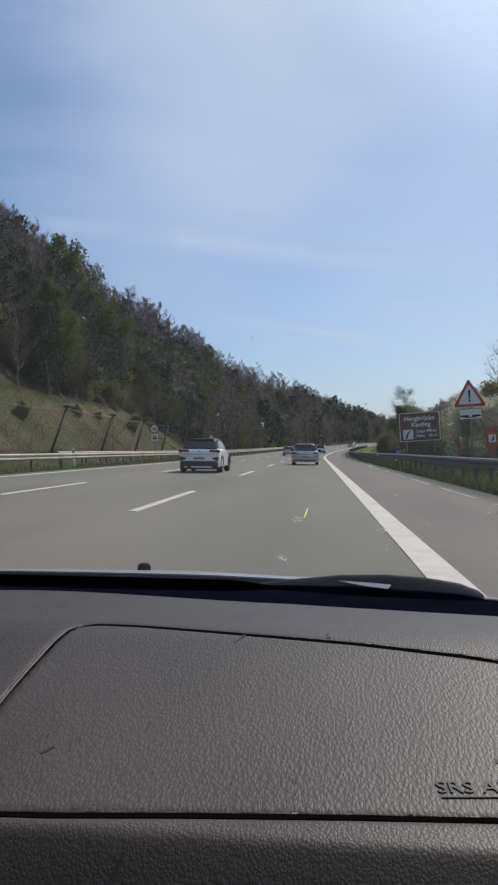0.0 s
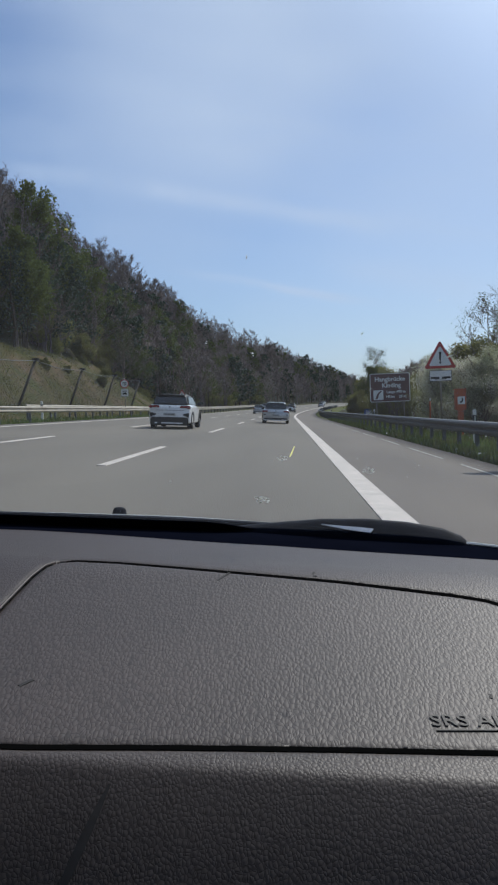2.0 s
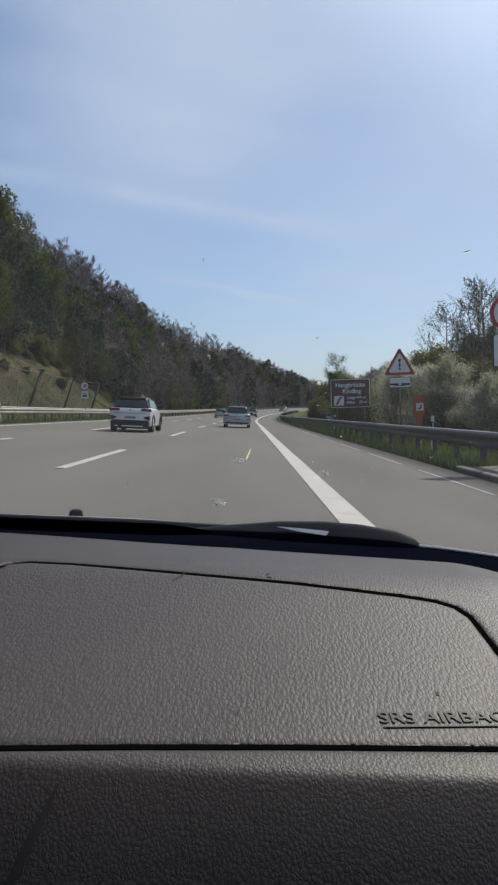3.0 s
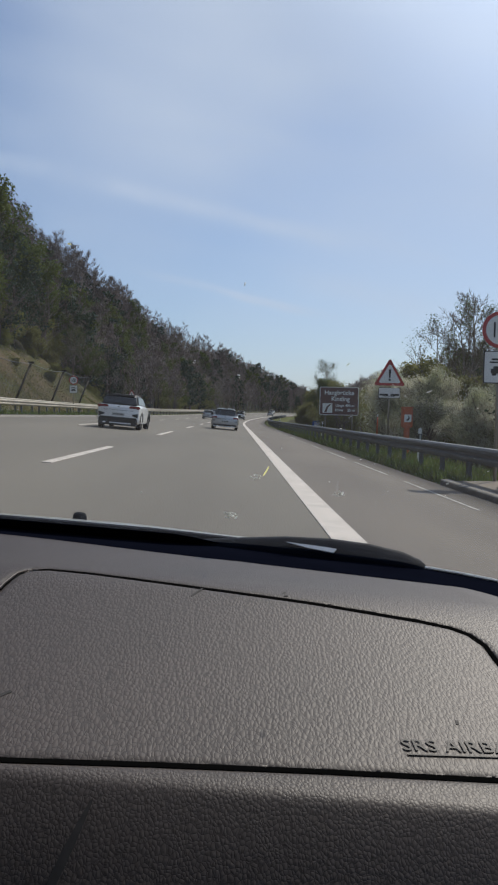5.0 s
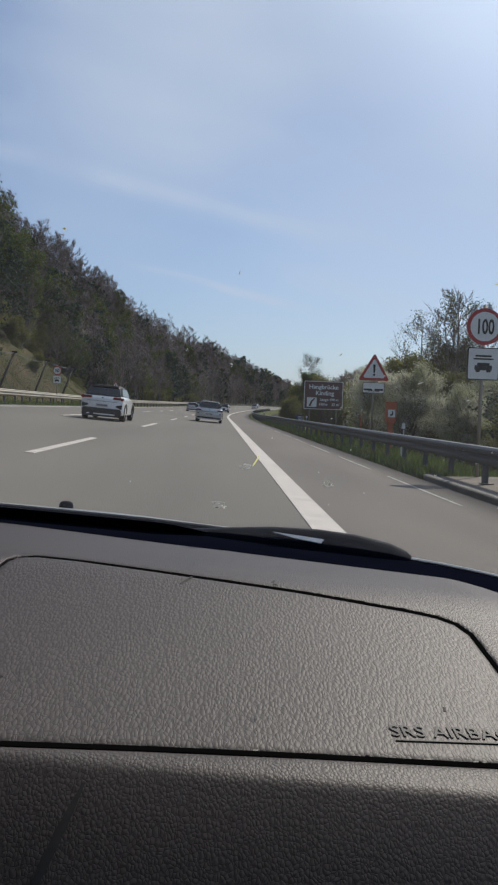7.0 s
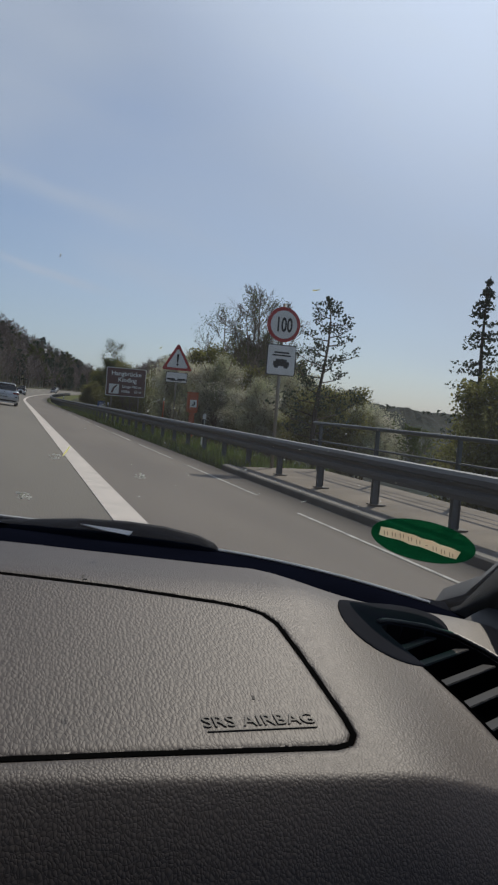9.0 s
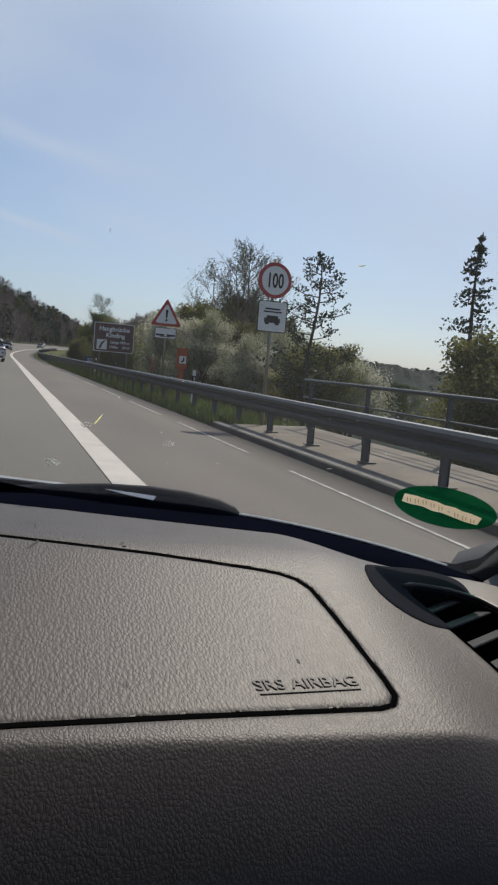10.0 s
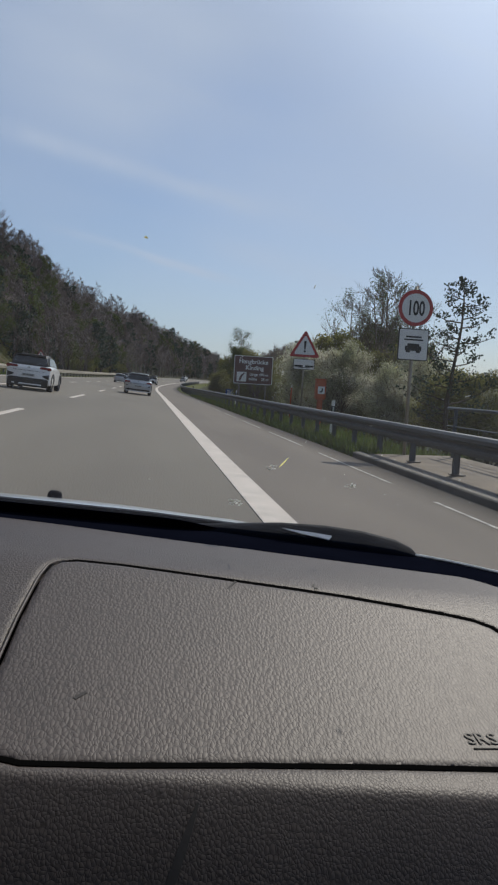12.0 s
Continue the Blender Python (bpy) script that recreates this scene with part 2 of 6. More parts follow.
M["car_glass"] = mat("dark_car_glass", (0.012, 0.015, 0.018), 0.08, scale=2, spec=0.7)
M["car_black"] = mat("car_black_trim", (0.016, 0.016, 0.017), 0.55, scale=12)
M["lamp_red"] = mat("tail_lamp_red", (0.22, 0.014, 0.016), 0.2, scale=10, spec=0.6)
M["clip"] = mat("pale_clip", (0.62, 0.65, 0.70), 0.35, scale=40)
M["seal"] = mat("pale_seal_edge", (0.55, 0.56, 0.56), 0.35, scale=60)
M["rim"] = mat("alloy_rim", (0.35, 0.35, 0.36), 0.35, metal=0.8, scale=12)
M["plate"] = mat("plate_white", (0.45, 0.46, 0.44), 0.5, scale=20)
M["plate_bar"] = mat("plate_bar_grey", (0.15, 0.16, 0.155), 0.5, scale=20)
M["chrome"] = mat("chrome", (0.6, 0.6, 0.6), 0.15, metal=1.0)
M["asphalt"] = mat("asphalt", (0.162, 0.147, 0.124), 0.85, (0.120, 0.109, 0.094), scale=0.35, bump=0.5, bump_scale=55, fine=0.14, spec=0.35, stretch_by=(1.0, 0.18, 1.0))
M["shoulder"] = mat("brown_asphalt", (0.152, 0.131, 0.112), 0.85, (0.112, 0.097, 0.085), scale=0.5, bump=0.5, bump_scale=60, fine=0.16, spec=0.35, stretch_by=(1.0, 0.2, 1.0))
M["marking"] = mat("road_marking", (0.55, 0.495, 0.45), 0.75, (0.42, 0.38, 0.345), scale=3.0, bump=0.3, bump_scale=60, fine=0.12)
M["worn_marking"] = mat("worn_marking", (0.42, 0.41, 0.38), 0.8, (0.20, 0.195, 0.18), scale=6.0, bump=0.3, bump_scale=60, fine=0.2)
M["concrete"] = mat("bridge_concrete", (0.19, 0.158, 0.125), 0.9, (0.115, 0.098, 0.08), scale=1.2, bump=0.4, bump_scale=40, fine=0.12)
M["kerb"] = mat("dark_kerb", (0.16, 0.145, 0.13), 0.8, (0.09, 0.085, 0.08), scale=2.0, bump=0.4, bump_scale=30)
# galvanised steel darkened in its colour for the rail's shaded side
M["galv"] = mat("weathered_shaded_steel", (0.088, 0.101, 0.117), 0.62, (0.064, 0.074, 0.086), scale=1.2, metal=0.15, bump=0.1, bump_scale=25)
# the same steel with the sun's golden warmth put into its colour
M["galv_sunlit"] = mat("sunlit_galvanised_steel", (0.36, 0.325, 0.265), 0.55, (0.24, 0.215, 0.175), scale=1.0, metal=0.4, bump=0.1, bump_scale=25)
M["rail_paint"] = mat("railing_dark_paint", (0.06, 0.075, 0.085), 0.5, scale=4)
M["sign_white"] = mat("sign_white", (0.78, 0.78, 0.76), 0.45, (0.70, 0.70, 0.68), scale=6)
M["sign_red"] = mat("sign_red", (0.42, 0.03, 0.03), 0.45, (0.34, 0.025, 0.025), scale=6)
M["sign_black"] = mat("sign_black", (0.012, 0.012, 0.012), 0.5)
M["sign_brown"] = mat("sign_brown", (0.14, 0.068, 0.062), 0.5, (0.115, 0.056, 0.05), scale=6)
M["sign_blue"] = mat("sign_blue", (0.02, 0.08, 0.30), 0.45)
M["orange"] = mat("orange_enamel", (0.50, 0.11, 0.04), 0.5, (0.42, 0.09, 0.03), scale=5)
M["sticker"] = foliage("sticker_green", (0.008, 0.11, 0.062), (0.006, 0.085, 0.048), 60, 0.01, 0.5)
sn, sl = M["sticker"].node_tree.nodes, M["sticker"].node_tree.links      # a film that one can half see through
s_clear = sn.new("ShaderNodeBsdfTransparent")
s_clear.inputs["Color"].default_value = (0.20, 0.62, 0.42, 1)
s_mix = sn.new("ShaderNodeMixShader")
s_mix.inputs[0].default_value = 0.45
sl.new(sn["Material Output"].inputs["Surface"].links[0].from_socket, s_mix.inputs[1])
sl.new(s_clear.outputs[0], s_mix.inputs[2])
sl.new(s_mix.outputs[0], sn["Material Output"].inputs["Surface"])
M["paper"] = foliage("torn_paper", (0.93, 0.87, 0.76), (0.88, 0.80, 0.68), 60, 0.01, 0.5)
M["pencil"] = foliage("pencil_grey", (0.50, 0.42, 0.34), (0.44, 0.36, 0.28), 60, 0.01, 0.5)
M["splat_white"] = foliage("dried_insect_white", (0.85, 0.86, 0.84), (0.62, 0.62, 0.60), 300, 0.2, 0.6)
M["splat_yellow"] = foliage("dried_insect_yellow", (0.80, 0.76, 0.34), (0.70, 0.66, 0.26), 300, 0.15, 0.6)
sm = bpy.data.materials.new("wiper_smear")       # a film thin enough to see through
sm.use_nodes = True
sm_n, sm_l = sm.node_tree.nodes, sm.node_tree.links
sm_t, sm_c, sm_x = sm_n.new("ShaderNodeBsdfTranslucent"), sm_n.new("ShaderNodeBsdfTransparent"), sm_n.new("ShaderNodeMixShader")
sm_t.inputs["Color"].default_value = (0.8, 0.8, 0.76, 1)
sm_x.inputs[0].default_value = 0.95
sm_l.new(sm_t.outputs[0], sm_x.inputs[1])
sm_l.new(sm_c.outputs[0], sm_x.inputs[2])
sm_l.new(sm_x.outputs[0], sm_n["Material Output"].inputs["Surface"])
M["smear"] = sm
M["grass"] = mat("verge_grass", (0.085, 0.115, 0.03), 0.9, (0.085, 0.07, 0.035), scale=0.8, bump=0.9, bump_scale=14, fine=0.3, spec=0.05)
M["dry_blade"] = foliage("dry_weeds", (0.185, 0.165, 0.078), (0.125, 0.150, 0.050), 0.16, 0.4, 0.3)
M["blade"] = foliage("grass_blade", (0.090, 0.150, 0.036), (0.130, 0.140, 0.052), 0.6, 0.4, 0.3)
M["bank"] = mat("bare_bank_soil", (0.102, 0.074, 0.048), 0.95, (0.046, 0.056, 0.021), scale=0.28, bump=1.0, bump_scale=3.5, fine=0.25, spec=0.05)
M["woodland"] = mat("woodland_floor", (0.050, 0.044, 0.032), 0.95, (0.032, 0.038, 0.022), scale=0.2, bump=1.0, bump_scale=2.0, fine=0.3, spec=0.05)
M["far_wood"] = mat("far_wood", (0.048, 0.050, 0.046), 0.95, (0.026, 0.034, 0.030), scale=0.06, bump=1.0, bump_scale=0.3, fine=0.4, spec=0.05)
M["bark"] = mat("bark", (0.105, 0.085, 0.068), 0.9, (0.065, 0.055, 0.046), scale=3, bump=0.6, bump_scale=30, spec=0.05)
M["near_twig"] = mat("roadside_bark", (0.22, 0.185, 0.160), 0.9, (0.13, 0.110, 0.096), scale=1.5, spec=0.05)
M["twig"] = mat("twigs", (0.245, 0.205, 0.185), 0.9, (0.150, 0.126, 0.120), scale=0.2, spec=0.05)
M["pine"] = foliage("pine_needles", (0.052, 0.076, 0.050), (0.034, 0.052, 0.038), 0.15, 0.35, 0.25)
M["leaf"] = foliage("spring_leaves", (0.125, 0.150, 0.045), (0.065, 0.090, 0.032), 0.12, 0.35, 0.45)
M["shrub"] = foliage("shrub_leaves", (0.24, 0.25, 0.09), (0.17, 0.16, 0.07), 0.2, 0.4, 0.45)
M["blossom"] = foliage("white_blossom", (0.66, 0.63, 0.54), (0.27, 0.30, 0.15), 0.7, 0.3, 0.55)
M["post_dark"] = mat("weathered_dark_steel", (0.052, 0.047, 0.042), 0.7, (0.034, 0.030, 0.027), scale=4, bump=0.3, bump_scale=30, spec=0.2)
M["net"] = mat("wire_net", (0.09, 0.09, 0.085), 0.6, metal=0.4)
M["cabin_cloth"] = mat("dark_grey_cabin_cloth", (0.062, 0.062, 0.068), 0.9, (0.045, 0.045, 0.050), scale=20, bump=0.2, bump_scale=300)
M["headliner"] = mat("grey_headliner", (0.42, 0.41, 0.39), 0.9, scale=20, bump=0.2, bump_scale=300)

# windscreen: clear, with a weak mirror on its skin
gm = bpy.data.materials.new("windscreen_glass")
gm.use_nodes = True
gn, gl = gm.node_tree.nodes, gm.node_tree.links
gn.clear()
clear = gn.new("ShaderNodeBsdfTransparent")
clear.inputs["Color"].default_value = (0.93, 0.955, 0.95, 1)
shine = gn.new("ShaderNodeBsdfGlossy")
shine.inputs["Roughness"].default_value = 0.03
fres = gn.new("ShaderNodeFresnel")
fres.inputs["IOR"].default_value = 1.25
gmix = gn.new("ShaderNodeMixShader")
gl.new(fres.outputs[0], gmix.inputs[0])
gl.new(clear.outputs[0], gmix.inputs[1])
gl.new(shine.outputs[0], gmix.inputs[2])
film_ = gn.new("ShaderNodeBsdfTranslucent")          # a thin sunlit dust film, added as haze over the view outside
film_.inputs["Color"].default_value = (0.62, 0.66, 0.72, 1)
dust_haze = gn.new("ShaderNodeTexNoise")
dust_haze.inputs["Scale"].default_value = 9.0
dust_haze_map = gn.new("ShaderNodeMapRange")
dust_haze_map.inputs["To Min"].default_value, dust_haze_map.inputs["To Max"].default_value = 0.010, 0.022
gl.new(dust_haze.outputs["Fac"], dust_haze_map.inputs["Value"])
gmix2 = gn.new("ShaderNodeMixShader")
gl.new(dust_haze_map.outputs[0], gmix2.inputs[0])
gl.new(gmix.outputs[0], gmix2.inputs[1])
gl.new(film_.outputs[0], gmix2.inputs[2])
gout = gn.new("ShaderNodeOutputMaterial")
gl.new(gmix2.outputs[0], gout.inputs["Surface"])
M["glass"] = gm


# ---- builders ----
def mesh_of(name, verts, faces, material, smooth=False):
    me = bpy.data.meshes.new(name)
    me.from_pydata([tuple(v) for v in verts], [], [tuple(f) for f in faces])
    me.materials.append(material)
    if smooth:
        me.polygons.foreach_set("use_smooth", [True] * len(me.polygons))
    me.update()
    return me


def part(name, me, parent=None, label="", at=None):
    """Links a mesh as one object, as a part of its parent where one is given."""
    ob = new(name, me)
    if parent is not None:
        ob.parent = parent
    if at is not None:
        ob.matrix_basis = at
    if label:
        ob["label"] = label
    return ob


def thing(name, label, category, at=None, group="", kind="", me=None):
    ob = new(name, me)
    if at is not None:
        ob.matrix_basis = at
    return tagged(ob, label, category, group, kind)


def from_bm(name, bm, material, smooth=False):
    me = bpy.data.meshes.new(name)
    bm.to_mesh(me)
    bm.free()
    me.materials.append(material)
    if smooth:
        me.polygons.foreach_set("use_smooth", [True] * len(me.polygons))
    return me


def box(name, size, centre, material, bevel=0.0, taper=1.0):
    """A box with softened edges; taper shrinks its top."""
    bm = bmesh.new()
    bmesh.ops.create_cube(bm, size=1.0)
    for v in bm.verts:
        k = taper if v.co.z > 0 else 1.0
        v.co = Vector((v.co.x * size[0] * k + centre[0], v.co.y * size[1] * k + centre[1], v.co.z * size[2] + centre[2]))
    if bevel:
        bmesh.ops.bevel(bm, geom=bm.edges[:], offset=bevel, segments=2, affect="EDGES")
    return from_bm(name, bm, material)


def tube(name, pts, radius, material, sides=8, radii=None, cap=True):
    """A round bar along pts."""
    verts, faces = [], []
    pts = [Vector(p) for p in pts]
    for i, p in enumerate(pts):
        d = (pts[min(i + 1, len(pts) - 1)] - pts[max(i - 1, 0)]).normalized()
        a = d.cross(Vector((0, 0, 1)) if abs(d.z) < 0.9 else Vector((1, 0, 0))).normalized()
        b = d.cross(a)
        r = radii[i] if radii else radius
        for k in range(sides):
            t = 2 * math.pi * k / sides
            verts.append(p + a * (r * math.cos(t)) + b * (r * math.sin(t)))
    for i in range(len(pts) - 1):
        for k in range(sides):
            j = (k + 1) % sides
            faces.append((i * sides + k, i * sides + j, (i + 1) * sides + j, (i + 1) * sides + k))
    if cap:
        faces.append(tuple(range(sides))[::-1])
        faces.append(tuple((len(pts) - 1) * sides + k for k in range(sides)))
    return mesh_of(name, verts, faces, material, smooth=sides > 6)


def sweep(name, section, path, material, closed=False, smooth=False, caps=True):
    """A section of (side, up) pairs carried along a path of (x, y, z), upright."""
    verts, faces, n = [], [], len(section)
    for i, p in enumerate(path):
        a, b = Vector(path[max(i - 1, 0)]), Vector(path[min(i + 1, len(path) - 1)])
        d = (b - a)
        side = Vector((d.y, -d.x, 0)).normalized()
        for s, u in section:
            verts.append(Vector(p) + side * s + Vector((0, 0, u)))
    m = n if closed else n - 1
    for i in range(len(path) - 1):
        for k in range(m):
            j = (k + 1) % n
            faces.append((i * n + k, i * n + j, (i + 1) * n + j, (i + 1) * n + k))
    if closed and caps:
        faces.append(tuple(range(n))[::-1])
        faces.append(tuple((len(path) - 1) * n + k for k in range(n)))
    return mesh_of(name, verts, faces, material, smooth)


def flat(name, outline, depth, material, bevel=0.0):
    """A plate in the xz plane from an outline of (x, z), its face towards -y, with thickness."""
    bm = bmesh.new()
    vs = [bm.verts.new((x, 0, z)) for x, z in outline]
    f = bm.faces.new(vs)
    bm.normal_update()
    if f.normal.y > 0:
        f.normal_flip()
    r = bmesh.ops.extrude_face_region(bm, geom=[f])
    for v in r["geom"]:
        if isinstance(v, bmesh.types.BMVert):
            v.co.y += depth
    bmesh.ops.recalc_face_normals(bm, faces=bm.faces[:])
    if bevel:
        bmesh.ops.bevel(bm, geom=bm.edges[:], offset=bevel, segments=1, affect="EDGES")
    return from_bm(name, bm, material)


def rounded(w, h, r, cx=0.0, cz=0.0, n=5):
    pts = []
    for sx, sz, a0 in ((1, 1, 0), (-1, 1, 90), (-1, -1, 180), (1, -1, 270)):
        for k in range(n):
            a = radians(a0 + 90 * k / (n - 1))
            pts.append((cx + sx * (w / 2 - r) + r * math.cos(a), cz + sz * (h / 2 - r) + r * math.sin(a)))
    return pts


def words(name, body, size, material, extrude=0.001, align="CENTER", fat=0.022):
    """Lettering as a mesh, lying in xy."""
    cu = bpy.data.curves.new(name, "FONT")
    cu.body, cu.size, cu.extrude, cu.align_x = body, size, extrude, align
    cu.resolution_u, cu.offset = 3, size * fat
    ob = bpy.data.objects.new(name, cu)
    scene.collection.objects.link(ob)
    dg = bpy.context.evaluated_depsgraph_get()
    me = bpy.data.meshes.new_from_object(ob.evaluated_get(dg))
    bpy.data.objects.remove(ob)
    bpy.data.curves.remove(cu)
    me.name = name
    me.materials.clear()
    me.materials.append(material)
    return me


# ---- lie of the land ----
CROSSFALL = 0.07                      # the carriageway leans to the outside of the bend
EDGE, LANE_A, LANE_B, LEFT = 1.10, -2.95, -6.85, -11.0
TAR_L, TAR_R = -12.0, 4.3
LEAN = pose(0, 0, 0, 0, math.degrees(math.atan(CROSSFALL)), 0)


def bend(y):
    """How far the road has swung to the right at y."""
    d = max(0.0, y - 85.0)
    return d * d / 2400.0 if d < 260 else 260 * 260 / 2400.0 + (d - 260) * 0.2167


def heading(y):
    return math.degrees(math.atan((bend(y + 1) - bend(y - 1)) / 2))


def smooth(a, b, t):
    t = min(1.0, max(0.0, (t - a) / (b - a)))
    return t * t * (3 - 2 * t)


def rise(y):
    """The road climbs a little far ahead."""
    return 2.2 * smooth(80, 420, y)


def surface(s, y):
    """Height of the ground s metres to the right of the road's zero line, at y."""
    wob = noise.noise(Vector((s * 0.05, y * 0.05, 3.1)))
    fine = noise.noise(Vector((s * 0.35, y * 0.35, 7.7)))
    if TAR_L - 0.2 <= s <= TAR_R + 0.2:
        z = -CROSSFALL * s - 0.05
    elif s > 0:
        d = s - TAR_R - 0.2
        z = -CROSSFALL * (TAR_R + 0.2) - 0.05 - 0.04 * min(d, 3.5) - 0.30 * max(0, min(d - 3.5, 14)) + fine * 0.05 * min(d, 1)
        if d > 18:
            z -= 0.045 * min(1800.0, d - 18)                 # the valley side falls away with the crossfall
            z += -1.5 * smooth(18, 80, d) + wob * 2.0 * smooth(18, 60, d)
        z += smooth(150, 330, y) * smooth(14, 120, d) * 15
        z += 55 * smooth(500, 1500, d) * (0.8 + 0.5 * noise.noise(Vector((s * 0.0012, y * 0.0012, 1.3))))
    else:
        d = TAR_L - 0.2 - s
        z = -CROSSFALL * (TAR_L - 0.2) - 0.05 + 0.02 * min(d, 3.5) + fine * 0.06 * min(d, 1)
        bank = 1 - smooth(85, 130, y)
        high = 5.7 * bank + 1.0
        z += high * smooth(3.2, 12.5, d) + (fine * 0.35 + wob * 0.6) * smooth(3.0, 6.0, d)
        cap = 58 - 38 * smooth(130, 360, y) - 8 * smooth(420, 700, y)
        z += min(cap, 1.0 * max(0.0, d - 12.5)) if d < 12.5 + cap / 1.0 else cap + 0.08 * min(200, d - 12.5 - cap / 1.0)
        z += wob * 3.0 * smooth(14, 40, d)
    return z + rise(y) + 40 * smooth(700, 1500, y) * smooth(-60, 80, s + 60) * 0.9


def spot(s, y):
    """World place of a point on the ground."""
    return Vector((bend(y) + s, y, surface(s, y)))


def on_tar(s, y, up=0.0):
    return (bend(y) + s, y, -CROSSFALL * s + rise(y) + up)


# ---- ground, road and markings ----
def span(*stops):
    """Steps that grow: (end, step) pairs from the first value."""
    out = [stops[0]]
    for end, step in stops[1:]:
        n = max(1, round((end - out[-1]) / step))
        a = out[-1]
        out += [a + (end - a) * (i + 1) / n for i in range(n)]
    return out


ys = span(-400, (-40, 60), (10, 5), (130, 2.0), (260, 5), (700, 20), (1500, 80), (4500, 500))
ss = span(-4000, (-1000, 500), (-200, 100), (-90, 15), (-30, 3), (-11.8, 1.0), (4.5, 4.0), (12, 0.6), (40, 3), (120, 10), (400, 40), (1600, 150), (4000, 800))
gv = []
for y in ys:
    for s in ss:
        k = bend(y) if abs(s) < 400 else bend(y) * 0.5
        gv.append((k + s, y, surface(s, y)))
gf, gmi = [], []
for i in range(len(ys) - 1):
    for j in range(len(ss) - 1):
        a = i * len(ss) + j
        gf.append((a, a + 1, a + len(ss) + 1, a + len(ss)))
        s, y = (ss[j] + ss[j + 1]) / 2, (ys[i] + ys[i + 1]) / 2
        near = abs(s) < 200 and y < 600
        gmi.append(1 if -23.0 < s < -15.0 and y < 130 else 0 if -15.0 <= s < 9 and y < 700 else 2 if near else 3)
gme = mesh_of("ground", gv, gf, M["grass"], smooth=True)
for k in ("bank", "woodland", "far_wood"):
    gme.materials.append(M[k])
gme.polygons.foreach_set("material_index", gmi)
ground = thing("ground", "grassy verge, bare earth bank and wooded hillside beside the motorway", "ground", kind="structure", me=gme)

ry = span(-60, (140, 2.5), (400, 8), (900, 25))
cols = span(TAR_L, (TAR_R, 1.02))
rv, rf = [], []
for y in ry:
    for s in cols:
        rv.append(on_tar(s, y, 0.006 * noise.noise(Vector((s * 0.3, y * 0.1, 0)))))
for i in range(len(ry) - 1):
    for j in range(len(cols) - 1):
        a = i * len(cols) + j
        rf.append((a, a + 1, a + len(cols) + 1, a + len(cols)))
for s in (TAR_L, TAR_R):
    base = len(rv)
    for y in ry:
        p = on_tar(s, y)
        rv.append((p[0], p[1], p[2] - 0.2))
    col = 0 if s == TAR_L else len(cols) - 1
    for i in range(len(ry) - 1):
        rf.append((i * len(cols) + col, (i + 1) * len(cols) + col, base + i + 1, base + i))
road = thing("road", "grey asphalt motorway carriageway with three lanes and hard shoulder", "road", kind="structure", me=mesh_of("road", rv, rf, M["asphalt"], smooth=True))
road.data.materials.append(M["shoulder"])
for k, f in enumerate(road.data.polygons[:(len(ry) - 1) * (len(cols) - 1)]):
    f.material_index = 1 if cols[k % (len(cols) - 1)] > EDGE - 0.1 else 0


def stripe(name, s, y0, y1, width, material, step=2.5, up=0.012):
    n = max(1, int((y1 - y0) / step))
    verts, faces = [], []
    for i in range(n + 1):
        y = y0 + (y1 - y0) * i / n
        wob = 0.003 * noise.noise(Vector((y * 1.7, s, 2)))
        for d, h in ((-width / 2 - 0.004, 0.002), (-width / 2 + wob, up), (width / 2 + wob, up), (width / 2 + 0.004, 0.002)):
            verts.append(on_tar(s + d, y, h))
    for i in range(n):
        for k in range(3):
            a = i * 4 + k
            faces.append((a, a + 1, a + 5, a + 4))
    faces += [(0, 1, 2, 3), (n * 4 + 3, n * 4 + 2, n * 4 + 1, n * 4)]
    return part(name, mesh_of(name, verts, faces, material), road)


edge_line = stripe("edge_line", EDGE, -30, 300, 0.31, M["marking"])
edge_line["label"] = "broad solid white edge line"
stripe("edge_line", EDGE + 0.1, 300, 700, 0.3, M["marking"], 10)
stripe("left_edge_line", LEFT, -30, 400, 0.16, M["marking"])
for lane, first in ((LANE_A, 11.8), (LANE_B, 15.5)):
    for k in range(-2, 17):
        y0 = first + 17.0 * k
        stripe("lane_dash", lane, y0, y0 + 6.0, 0.15, M["marking"], 3.0)
# a worn joint line along the hard shoulder
for k in range(9):
    stripe("worn_line", 3.55, 4 + 6.3 * k, 8.6 + 6.3 * k, 0.055, M["worn_marking"], 2.0, 0.005)


# ---- guard rails ----
W_BEAM = [(-0.01, -0.155), (-0.035, -0.14), (-0.075, -0.105), (-0.075, -0.06), (-0.02, -0.02), (-0.02, 0.02), (-0.075, 0.06), (-0.075, 0.105), (-0.035, 0.14), (-0.01, 0.155), (0.0, 0.155), (0.0, -0.155)]


